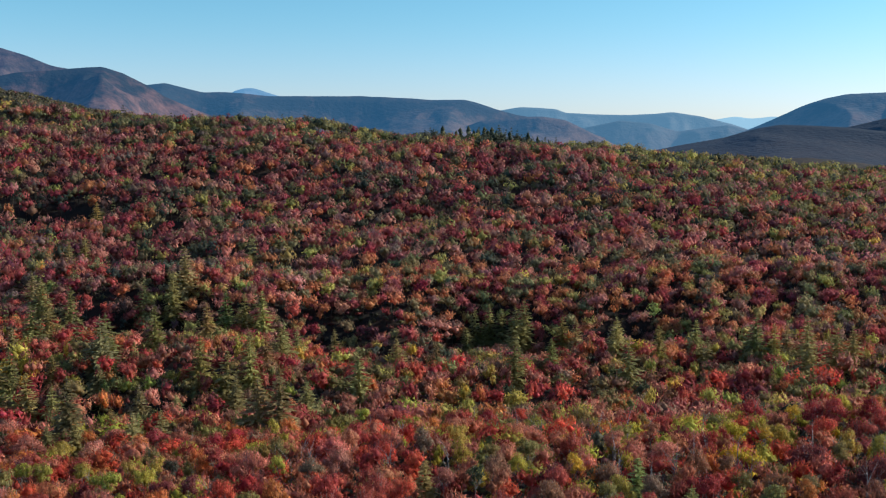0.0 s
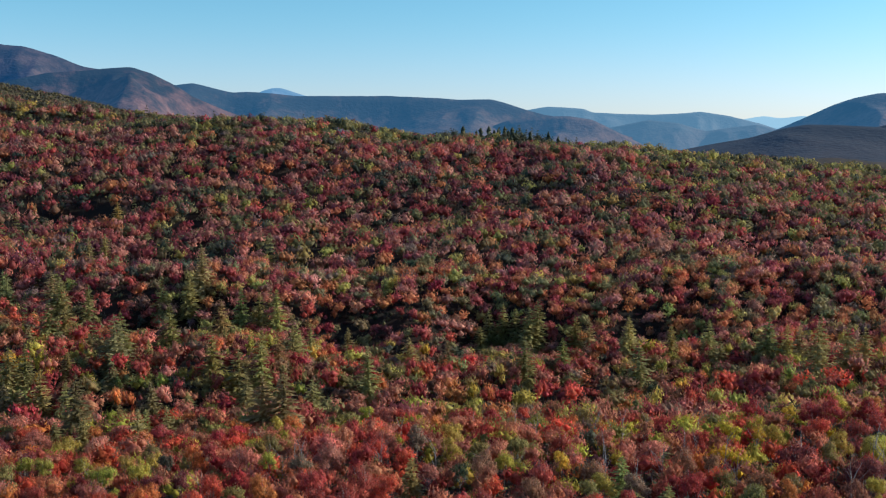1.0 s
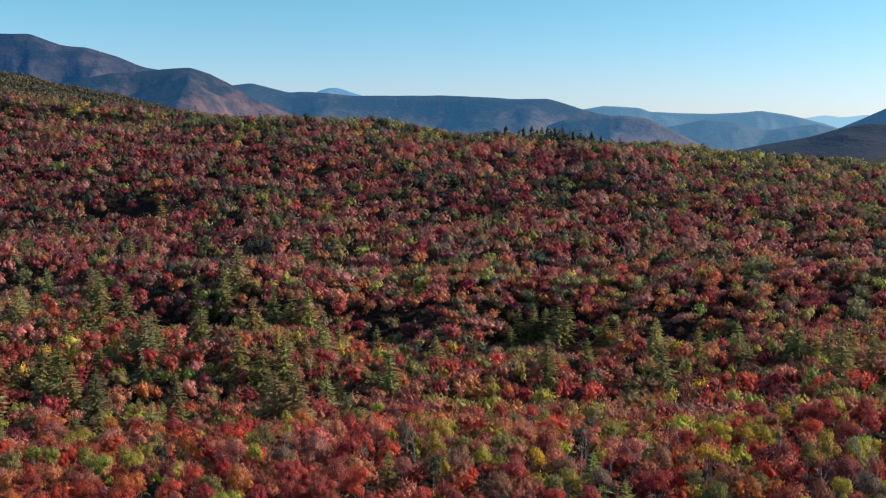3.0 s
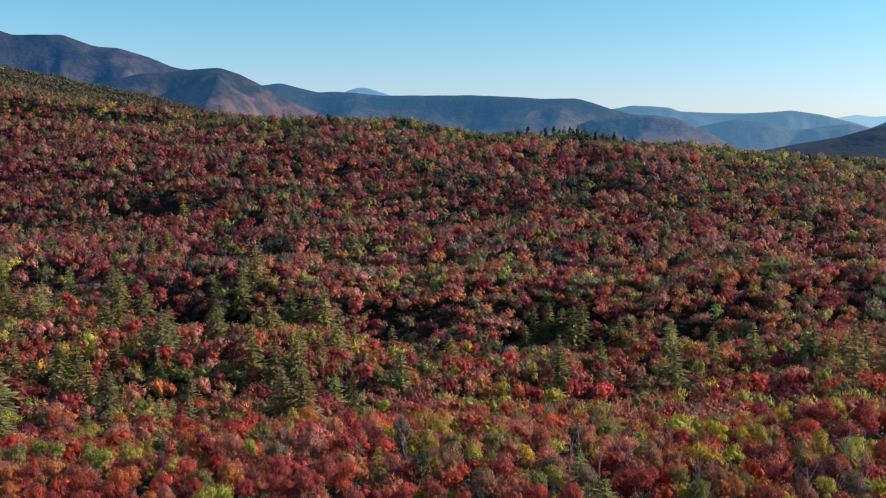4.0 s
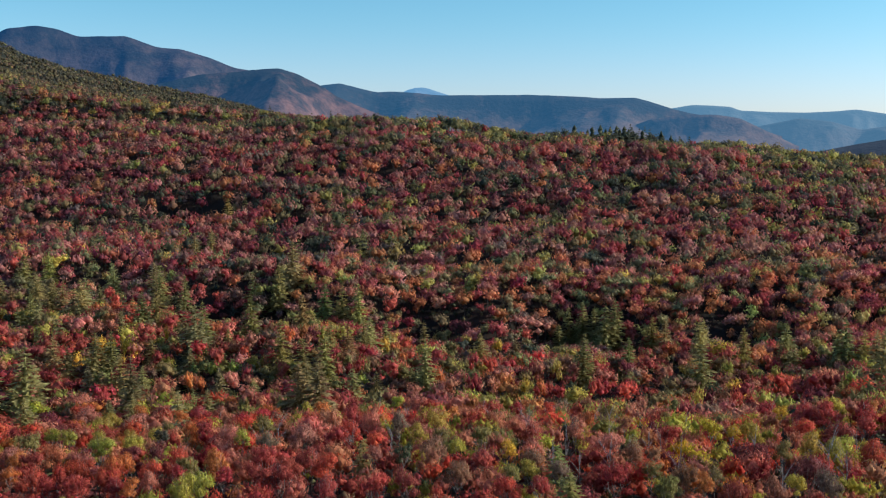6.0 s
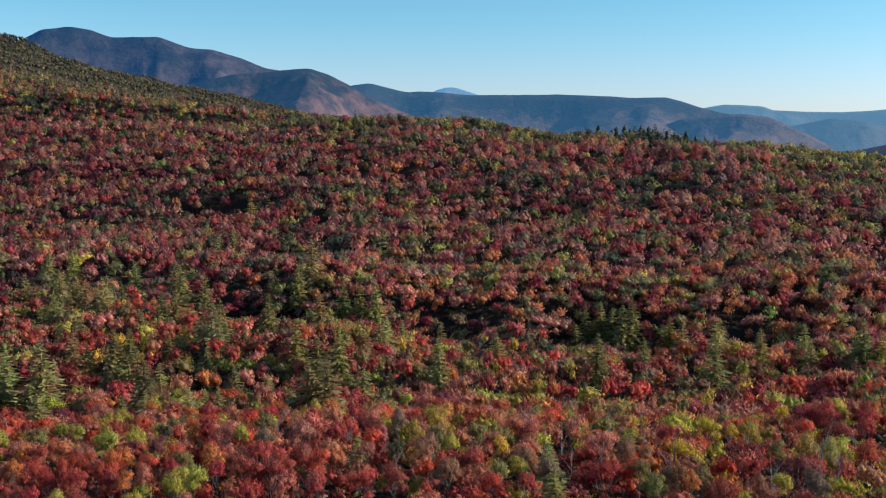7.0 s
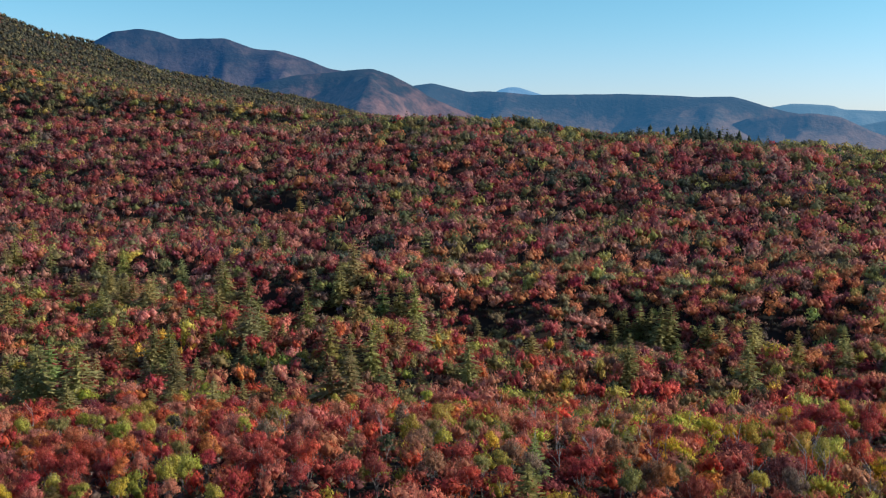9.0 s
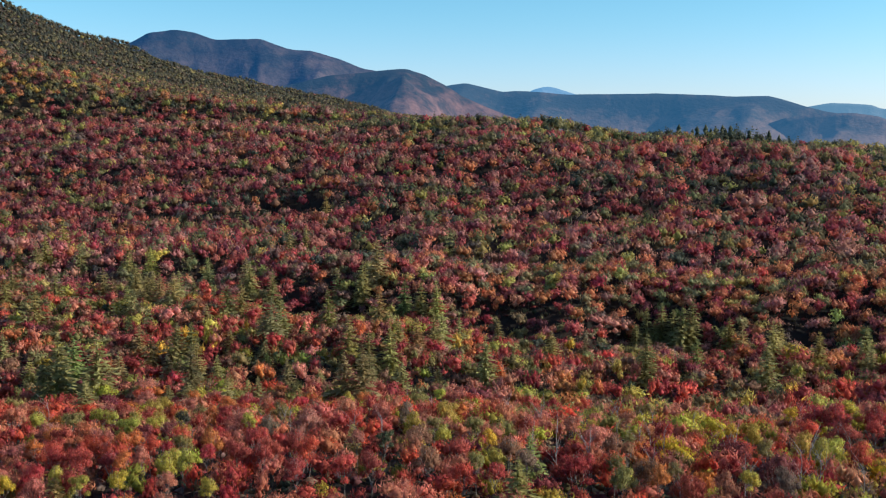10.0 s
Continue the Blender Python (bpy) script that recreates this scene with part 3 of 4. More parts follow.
    put("conifer", 3.0 * knoll)
    # strip of dark trees; its shadows are put in as darker kinds too
    shade = np.exp(-((x - 15) / 55) ** 2 - ((y - 532) / 26) ** 2)
    put("green", 0.9 * shade)
    put("maroon", 0.9 * shade)
    put("sage", 0.5 * shade)
    # dark trees of two hollows, whose shade is put in as darker kinds
    dell = np.exp(-((x + 170) / 34) ** 2 - ((y - 484) / 17) ** 2) + np.exp(-((x + 112) / 26) ** 2 - ((y - 405) / 13) ** 2)
    put("green", 1.6 * dell)
    put("conifer", 0.6 * dell)
    put("yellow", 0.4 * belt)
    put("lime", 0.2 * belt)
    put("olive", 1.0 * belt)
    put("orange", 0.4 * belt)
    put("russet", 0.5 * belt)
    put("green", 0.35 * belt)
    put("conifer", 0.35 * belt)
    put("sage", 1.0 * high)
    put("olive", 0.45 * high)
    put("green", 0.35 * high)
    put("lime", 0.08 * (1 - 0.6 * far) + 0.20 * fore * smooth(-30, 10, x) + 0.06 * fore + 0.24 * gold * (1 - 0.75 * far) + 0.22 * crest + 0.30 * east)
    put("yellow", 0.006 + 0.03 * gold * (1 - far) + 0.015 * east + 0.03 * high * gold)
    put("green", 0.02 + 0.10 * cool * far + 0.30 * crest + 0.10 * east + 0.3 * high)
    damp = smooth(175, 205, y) * smooth(372, 330, y) * (0.25 + 0.75 * smooth(10, -90, x))
    put("conifer", 0.008 * (1 - 0.7 * fore) + (0.12 + 0.16 * smooth(-30, -80, x)) * damp * chance(x, y, 60, 31) + 0.02 * crest * chance(x, y, 50, 32) + 0.75 * high + 1.2 * smooth(85, 115, top))
    w = np.clip(w, 0, None).cumsum(1)
    return np.array(names)[(rnd.rand(n, 1) * w[:, -1:] > w).sum(1)]


# conifers that stand out: x, y and how high
FIRS_WEST = [(-245, 393, 19), (-244, 361, 16), (-236, 362, 17), (-236, 368, 18), (-219, 325, 17), (-216, 363, 16), (-201, 299, 15), (-195, 318, 14),
    (-190, 357, 17), (-184, 331, 16), (-183, 362, 15), (-178, 344, 17), (-178, 328, 15), (-177, 283, 18), (-172, 334, 18), (-169, 340, 14), (-161,
    332, 15), (-160, 322, 17), (-157, 305, 14), (-156, 358, 17), (-154, 473, 17), (-152, 352, 17), (-152, 300, 15), (-149, 325, 18), (-148, 333, 14)]
FIRS_BROOK = [(-147, 318, 19), (-144, 408, 17), (-143, 235, 14), (-142, 421, 16), (-138, 355, 17), (-135, 236, 14), (-133, 241, 18), (-131, 344, 16),
    (-125, 261, 15), (-120, 340, 17), (-119, 241, 14), (-118, 302, 16), (-118, 288, 14), (-117, 254, 15), (-114, 304, 19), (-110, 256, 18), (-107,
    259, 17), (-106, 244, 13), (-102, 244, 12), (-99, 350, 18), (-98, 246, 16), (-92, 246, 13), (-91, 284, 18), (-90, 276, 20), (-90, 352, 18)]
FIRS_MIDDLE = [(-88, 362, 20), (-82, 300, 17), (-71, 317, 18), (-71, 245, 14), (-70, 340, 20), (-69, 192, 16), (-64, 340, 18), (-64, 182, 9), (-61,
    264, 19), (-58, 339, 20), (-53, 258, 17), (-53, 178, 11), (-51, 277, 16), (-50, 185, 10), (-49, 248, 16), (-48, 285, 15), (-48, 261, 17), (-46,
    304, 15), (-45, 292, 17), (-44, 317, 13), (-34, 192, 16), (-34, 329, 15), (-33, 256, 11), (-30, 192, 17), (-25, 86, 7)]
FIRS_EAST = [(-21, 260, 18), (-14, 316, 14), (-2, 307, 15), (-2, 114, 8), (21, 112, 8), (23, 96, 9), (31, 300, 14), (39, 345, 17), (43, 340, 16), (50,
    283, 18), (52, 315, 18), (54, 328, 15), (65, 317, 16), (79, 314, 13), (79, 329, 15), (93, 313, 19), (93, 268, 20), (98, 311, 17), (100, 306, 18),
    (102, 273, 17), (107, 309, 20), (107, 274, 16)]
PINES = [(11, 362, 16), (16, 364, 16), (24, 349, 18), (27, 351, 18), (20, 361, 15), (14, 361, 13), (19, 278, 14), (8, 356, 12), (-92, 192, 17), (-102,
    192, 17), (-106, 192, 12)]
CREST = [(0, 669, 16.6), (11.1, 670, 16.9), (16, 669, 18.8), (8.4, 667, 13.8), (22, 671, 16.3), (25.8, 670, 17.1), (30.7, 672, 16.2), (36.6, 668,
    12.3), (41.9, 669, 13.4), (53.4, 671, 16.3), (4, 672, 12.8), (27.9, 664, 12.5), (33.1, 666, 12.7), (46.4, 668, 13.5), (59.2, 668, 14.8), (19.2,
    665, 14.6), (29.5, 650, 8.6), (33.7, 655, 8.6), (37, 652, 9.8), (43.2, 655, 10.1), (50, 656, 11.5), (54.1, 655, 12), (47, 648, 9.5), (26.1, 648,
    8.6), (38.9, 645, 8.6), (56.6, 652, 10.3)]
# broad crowns that stand out by their colour: x, y and size
SCARLET = [(16.6, 98.6, 0.49), (-23.8, 103, 0.49), (-39, 104.7, 0.72), (-4.4, 105.4, 0.6), (-34.7, 107.1, 0.59), (-23.1, 109.4, 0.58), (-7.2, 127.6,
    0.63), (58.8, 129.2, 0.72), (53.1, 146.5, 0.88), (-73.4, 180.5, 0.97), (-7.3, 196.5, 0.88), (14.6, 197.6, 0.46), (54, 236, 0.62), (85, 254, 1.36),
    (94, 257, 1.6), (67, 258, 1.22), (30, 262, 1.09), (22, 263, 0.69), (-7, 282, 1.03), (4, 309, 1.12), (-142, 332, 0.83)]
SALMON_NEAR = [(-25.5, 83.3, 0.54), (-11.4, 85.8, 0.4), (-20.6, 95.8, 0.4), (0, 110, 0.4), (-37.6, 113.8, 0.61), (-52.1, 120.8, 0.53), (-45.8, 122.1,
    0.75), (-12.8, 124.7, 0.77), (-23.2, 125.5, 0.89), (26.6, 126.2, 0.75), (-68.1, 134.2, 0.67), (22, 135.3, 0.51), (-6.6, 137.9, 0.6), (-12.6,
    139.2, 0.69), (28.7, 144.1, 0.46), (10.1, 146.2, 0.71), (-56, 164.5, 0.77), (-56.2, 168.5, 0.73), (-70.8, 177.4, 1.01), (-56.8, 179.5, 0.93),
    (-45.4, 179.7, 0.71), (2.5, 182.2, 1.07), (-81.2, 194.7, 1.16)]
SALMON_MIDDLE = [(-11.9, 197.4, 0.95), (31, 204, 0.97), (45, 205, 0.76), (-5, 207, 1.32), (36, 208, 1.1), (-85, 243, 1.39), (-70, 250, 1.11), (-3,
    257, 0.68), (-161, 261, 0.86), (-104, 269, 0.92), (7, 269, 0.84), (-73, 275, 1.05), (-125, 286, 1.16), (-132, 289, 1.52), (-122, 289, 0.83), (-86,
    290, 1.27), (-171, 295, 1.31), (1, 354, 1.46), (-34, 359, 1.3), (-52, 360, 1.31), (-18, 367, 1.32), (25, 371, 0.95)]
LIME_NEAR = [(-20.2, 83.5, 0.41), (-6, 84.7, 0.4), (-26.2, 88, 0.4), (-16.4, 94, 0.62), (-15.1, 95.6, 0.56), (45.8, 105.2, 0.41), (18.3, 106.4, 0.47),
    (8.4, 118.4, 0.45), (-19, 119.6, 0.4), (-35.2, 122.6, 0.55), (-40.2, 123.4, 0.74), (2, 126.3, 0.55), (54.3, 129.1, 0.58), (-36.1, 130.8, 0.43),
    (-39.5, 131, 0.43), (55.5, 131, 0.8), (-62.3, 132.2, 0.65), (52.2, 134.9, 0.67), (-47.3, 136.5, 0.49), (-53.5, 139.4, 0.54), (-56.8, 139.8, 0.48),
    (45.9, 142.5, 0.7), (1.9, 142.9, 0.7), (59.8, 156.4, 0.51), (-60.2, 163.7, 0.74), (-61.5, 168.4, 0.63), (-29.9, 183.7, 0.51)]
LIME_MIDDLE = [(17, 191.5, 0.91), (-15.3, 197.2, 0.64), (23, 202, 0.85), (72, 224, 1.08), (45, 229, 0.72), (91, 229, 1.13), (64, 232, 0.99), (60, 236,
    1), (84, 262, 0.84), (12, 270, 0.7), (-115, 285, 1.17), (58, 294, 0.77), (-53, 299, 0.95), (97, 299, 0.96), (72, 300, 0.63), (131, 321, 1.05),
    (-43, 323, 0.85), (75, 347, 1.09), (-41, 374, 1.36), (42, 386, 1.38), (76, 387, 0.8), (-30, 399, 1.03), (-53, 420, 1.3), (182, 454, 1.6), (140,
    512, 1.33), (224, 574, 1.6), (201, 589, 1.6)]
MAROON = [(-30.5, 112.1, 0.47), (-27.8, 113.4, 0.47), (49, 116.5, 1.1), (43.3, 123.7, 1.15), (-58.9, 145, 0.71), (-74.1, 168.3, 0.92), (74, 245,
    1.44)]
OLIVE = [(-19.2, 102.8, 0.48), (32.8, 103, 0.57), (16.6, 103.8, 0.4), (37.9, 107.1, 0.4), (31.3, 108.8, 0.42), (5.6, 123.7, 0.41), (47.4, 124.5,
    0.48), (10.3, 126.8, 0.55), (-57.4, 135, 0.67), (-21.6, 135.6, 0.53), (-40.7, 145, 0.51), (12.4, 180, 0.77), (-45, 189.5, 0.64), (-17.7, 192.2,
    0.93), (36.9, 193.2, 0.62), (25.5, 198.7, 1.05), (-104, 248, 1.3), (-89, 254, 1.15), (-3, 307, 1.12), (-31, 348, 1.6)]
ORANGE_NEAR = [(-21.8, 93.8, 0.4), (36.6, 104.1, 0.4), (-17.1, 105.8, 0.68), (-42.9, 106.1, 0.4), (-30.6, 107, 0.58), (-29.7, 109, 0.5), (-49.9,
    119.6, 0.74), (-30.9, 132.1, 0.64), (64.5, 155.8, 0.51), (-50.3, 172.9, 0.5), (-60.5, 178.5, 0.62), (-1.7, 183.2, 0.49), (-27.6, 187.3, 0.82),
    (-47.3, 190.3, 0.53), (22.3, 191, 0.71), (-2, 207, 0.66), (-77, 247, 0.61), (-81, 249, 0.64)]
ORANGE_MIDDLE = [(9, 256, 0.54), (-168, 259, 1.38), (-1, 261, 0.87), (-18, 263, 0.69), (-63, 279, 0.75), (-90, 289, 0.8), (-132, 324, 0.74), (42, 344,
    0.89), (-11, 349, 1.08), (112, 352, 1.3), (75, 354, 1.25), (-108, 355, 1.16), (-41, 357, 1.12), (-25, 359, 1.48), (60, 362, 1.3), (139, 362,
    1.37), (-9, 366, 1.13), (88, 372, 1.55)]
SAGE = [(-33.2, 126.8, 0.4)]
RED_NEAR = [(-23.9, 87.8, 0.68), (-1.5, 95.5, 0.55), (-29.9, 97.3, 0.6), (3.3, 97.5, 0.55), (-10.1, 99.1, 0.57), (6, 99.1, 0.56), (-7.6, 99.8, 0.57),
    (-7.3, 102, 0.58), (39.5, 102.2, 0.68), (-7, 107.9, 0.73), (-12.2, 108, 0.62), (12.3, 112.2, 0.62), (-45.6, 115.3, 0.65), (-29, 131.8, 0.45),
    (16.4, 133.7, 0.72), (34.3, 135.8, 0.51), (58.1, 145.4, 0.96), (-12.7, 148.8, 0.65), (62.4, 148.8, 0.66), (57.7, 154.1, 0.75), (-49.7, 179.7,
    0.82), (40.1, 188.8, 0.8), (3.6, 197.9, 1.05), (-30.1, 199.4, 0.87), (42, 215, 1.02), (-148, 234, 1.26)]
RED_MIDDLE = [(102, 249, 1.37), (90, 251, 1.22), (-67, 254, 0.7), (-58, 257, 0.84), (75, 260, 1.1), (-45, 262, 0.7), (-79, 264, 0.88), (-124, 264,
    1.25), (-32, 265, 1.41), (-40, 265, 0.85), (-132, 270, 1.28), (-122, 271, 1.11), (-154, 282, 1.24), (-12, 284, 0.74), (-110, 290, 1.31), (36, 294,
    1.37), (-109, 302, 1.19), (-168, 310, 1.16), (60, 311, 1.6), (-117, 346, 0.95), (-119, 368, 1.2), (105, 378, 1.38), (123, 386, 1.14), (95, 489,
    1.4), (122, 539, 1.55), (208, 555, 1.6)]
CRIMSON = [(-30.6, 89.6, 0.58), (-23.6, 94.1, 0.46), (-13, 97, 0.4), (-32.9, 97.2, 0.49), (-18.2, 97.7, 0.4), (19.7, 99.3, 0.44), (27.3, 107.5, 0.85),
    (63.3, 154.4, 0.85), (55.1, 155.1, 0.84), (-36.4, 166.1, 0.75), (-34.2, 170, 0.67), (53.5, 181.5, 0.78), (8.8, 195.7, 0.73), (58, 218, 0.93),
    (-100, 241, 1.41), (-117, 246, 1.17), (-8, 259, 0.82), (-48, 269, 0.72), (-87, 270, 1.05), (-22, 287, 0.9), (73, 309, 0.81), (-47, 336, 1.23),
    (77, 372, 1.15), (-2, 397, 0.81), (-3, 402, 0.89), (38, 406, 0.75)]
TWIGGY = [(21.6, 107, 0.53), (49.6, 108.1, 0.61), (-14.9, 116.7, 0.53), (-2.6, 137.7, 0.6), (51, 206, 1.1)]
YELLOW = [(-17, 85.3, 0.42), (-31, 85.4, 0.44), (14.9, 117, 0.4), (43.3, 139.9, 0.4), (40.8, 146.2, 0.6), (51.5, 154, 0.4), (56, 251, 1.11), (5, 255,
    0.59), (-104, 259, 0.45), (-118, 261, 0.74), (-105, 268, 0.61), (-113, 271, 0.78), (-109, 272, 0.71), (-117, 273, 0.85), (-101, 282, 0.41), (-42,
    307, 0.65), (-10, 326, 0.68), (-33, 346, 0.54), (-182, 367, 1.6), (178, 437, 1.04)]
GREEN = [(3.5, 110.6, 0.4)]
RUSSET = [(43.3, 103.6, 0.58), (10.6, 104.4, 0.58), (34.5, 108, 0.6), (18, 113.6, 0.62), (6, 116.1, 0.64), (31.8, 116.4, 0.44), (29.5, 121.1, 0.66)]
MARKED = [(k, t) for k, stand in (("scarlet", SCARLET), ("salmon", SALMON_NEAR), ("salmon", SALMON_MIDDLE), ("lime", LIME_NEAR), ("lime", LIME_MIDDLE), ("maroon", MAROON), ("olive", OLIVE), ("orange", ORANGE_NEAR), ("orange", ORANGE_MIDDLE), ("sage", SAGE), ("red", RED_NEAR), ("red", RED_MIDDLE), ("crimson", CRIMSON), ("twiggy", TWIGGY), ("yellow", YELLOW), ("green", GREEN), ("russet", RUSSET)) for t in stand]
TALL = FIRS_WEST + FIRS_BROOK + FIRS_MIDDLE + FIRS_EAST + CREST + PINES

rnd = np.random.RandomState(11)


def scattered(x0, x1, y0, y1, step):
    """Points on a shaken grid."""
    x, y = np.meshgrid(np.arange(x0, x1, step), np.arange(y0, y1, step * 0.92))
    x[1::2] += step / 2
    return (x + rnd.uniform(-0.46, 0.46, x.shape) * step).ravel(), (y + rnd.uniform(-0.45, 0.45, y.shape) * step).ravel()


# slender young trees on the terrace, broader ones further off
px, py = (np.concatenate(c) for c in zip(scattered(-150, 110, 66, 150, 3.3), scattered(-240, 160, 150, 196, 3.7), scattered(-560, 420, 196, 400, 4.5), scattered(-560, 420, 400, 765, 5.6)))
keep = in_reach(px, py)
px, py = px[keep], py[keep]
taken = np.array([(t[0], t[1], 2.4) for t in TALL] + [(t[0], t[1], 0.9 + 2.3 * t[2]) for k, t in MARKED])
gap = np.min(((px[:, None] - taken[None, :, 0]) ** 2 + (py[:, None] - taken[None, :, 1]) ** 2) / taken[None, :, 2] ** 2, axis=1)
keep = (gap > 1) & (rnd.rand(len(px)) > 0.05 + 0.08 * (py < 196) )
for hx0, hy0, ra, rb in GAPS + [(h[0], h[1], 0.65 * h[2], 0.65 * h[3]) for h in HOLLOWS]:
    keep &= ((px - hx0) / ra) ** 2 + ((py - hy0) / rb) ** 2 > 1
px, py = px[keep], py[keep]
kind = kinds(px, py, rnd)
size = np.clip(0.82 + (0.25 - 0.14 * smooth(300, 420, py)) * rnd.randn(len(px)) + 0.22 * smooth(300, 450, py) + 0.10 * (py > 400), 0.42, 1.5) * (1 - 0.2 * (py < 196) - 0.12 * (py < 150))
beyond = [(k, t) for k, t in MARKED if t[1] >= 200]
px, py = np.append(px, [t[0] for k, t in beyond]), np.append(py, [t[1] for k, t in beyond])
kind, size = np.append(kind, [k for k, t in beyond]), np.append(size, [min(0.82 * t[2], 1.2) for k, t in beyond])
# height of each top: uneven, with the marked ones clear of their neighbours
stand = (10.4 - 3.3 * smooth(206, 186, py)) * np.clip(0.66 + 0.3 * size, 0.7, 1.05) * rnd.uniform(0.78, 1.14, len(size))
stand = np.where(py > 330, 10.3 * np.minimum(size, 1.15) ** 0.5 * rnd.uniform(0.82, 1.12, len(size)), stand)
stand *= 1 - 0.17 * smooth(208, 222, py) * smooth(385, 345, py) * smooth(110, 60, px)
size[:-len(beyond)] *= (1 - 0.10 * smooth(208, 222, py) * smooth(385, 345, py))[:-len(beyond)]
stand[-len(beyond):] = 10.3
order = np.argsort((px - 22) ** 2 + (py + 5) ** 2)

leafy = [broadleaf(s) for s in range(1, 9)]
firs = [conifer(40 + s, (3.6, 4.2, 4.7, 3.9)[s], "conifer_tree") for s in range(4)]
crest_firs = [conifer(60 + s, 0, "conifer_tree") for s in range(4)]
snags = [snag(70 + s) for s in range(3)]


def tint(name, r, dull=0.10, spread=0.45):
    c = np.array(PALETTE[name]) * (1.02 + spread * (r.rand() - 0.5))
    c = (1 - dull) * c + dull * c.mean()
    return c * (1 + 0.065 * r.randn(3))


def place(models, x, y, scale, stretch, r):
    """A copy of one of the models, on the ground, turned by chance."""
    wide = 0.88 + 0.24 * r.rand()
    return copy_thing(models[r.randint(len(models))], pose(x, y, float(ground_z(x, y)), 0, 0, r.rand() * 360) @ Matrix.Diagonal((scale * wide, scale / wide, scale * stretch, 1)))


def colour(ob, c, names=("crown",)):
    for o in ob.children:
        if o.name.split(".")[0] in names:
            o.color = (*np.clip(c, 0.01, 0.9), 1)


def plant(name, x, y, scale, r, top, bright=0.78):
    """A broadleaf tree of that crown width whose top stands that high over the ground; the stem makes up the difference."""
    stretch = float(np.clip(top / (9.6 * scale), 0.75, 1.15))
    ob = place(leafy, x, y, scale, stretch, r)
    lift = top / (scale * stretch) - 9.6
    for o in ob.children:
        if o.name.startswith("trunk"):
            o.scale.z = (8.4 + lift) / 8.4
        else:
            o.location.z = lift
    colour(ob, bright * tint(name, r, 0.0, 0.3))
    return tagged(ob, WORDS[name] + " autumn tree with a rounded leafy crown", "tree", group="broadleaf trees of the slope")


def plant_fir(x, y, high, r, pine=False):
    s = (0.97 if y > 600 else 0.94) * high / 14.0
    if pine:
        ob = place(firs, x, y, 1.2 * s ** 0.7, s ** 0.3 / 1.0, r)
        colour(ob, np.array((0.34, 0.30, 0.11)) * (0.85 + 0.3 * r.rand()))
        return tagged(ob, "tall light green pine with broad ragged boughs", "tree", group="pines of the hollow")
    ob = place(crest_firs if y > 600 else firs, x, y, s ** 0.7, s ** 0.3 * (0.95 + 0.1 * r.rand()), r)
    if y > 600:
        colour(ob, np.array((0.10, 0.105, 0.06)) * (0.75 + 0.5 * r.rand()))
        return tagged(ob, "dark green conifer on the crest of the ridge", "tree", group="conifers of the crest")
    colour(ob, np.array((0.36, 0.305, 0.112)) * (0.75 + 0.5 * r.rand()) * (1 + 0.08 * r.randn(3)))
    return tagged(ob, "dark green conifer with tiered boughs among autumn trees", "tree", group="conifers of the hollow")


NEAR_TREES, NEAR_FIRS = 300 - (len(MARKED) - len(beyond)), 40
singles = set()
count = 0
for i in order:
    if kind[i] != "conifer" and count < NEAR_TREES:
        plant(kind[i], px[i], py[i], size[i], rnd, stand[i])
        singles.add(i)
        count += 1
count = 0
for i in order:
    if kind[i] == "conifer" and count < NEAR_FIRS:
        plant_fir(px[i], py[i], 12 * size[i], rnd)
        singles.add(i)
        count += 1
for x, y, high in TALL:
    plant_fir(x, y, high, rnd, (x, y, high) in PINES)
for name, (x, y, s) in MARKED:
    if y < 200:
        plant(name, x, y, s, rnd, float(10.7 - 3.3 * smooth(206, 186, y)), 0.88)
for x, y in ((36, 128), (33, 131), (44, 124), (-18, 122), (-16, 124), (20, 118), (58, 135), (-40, 165), (5, 171), (12, 168), (75, 245), (70, 250), (-66, 140), *zip(rnd.uniform(14, 66, 22), rnd.uniform(104, 190, 22)), *zip(rnd.uniform(-55, 14, 9), rnd.uniform(110, 190, 9))):
    tagged(place(snags, x, y, 0.68 + 0.2 * rnd.rand(), 0.95, rnd), "leafless grey tree with forked bare branches", "tree", group="bare trees")
for ob in leafy + firs + crest_firs + snags:
    for o in (*ob.children_recursive, ob):
        bpy.data.objects.remove(o)


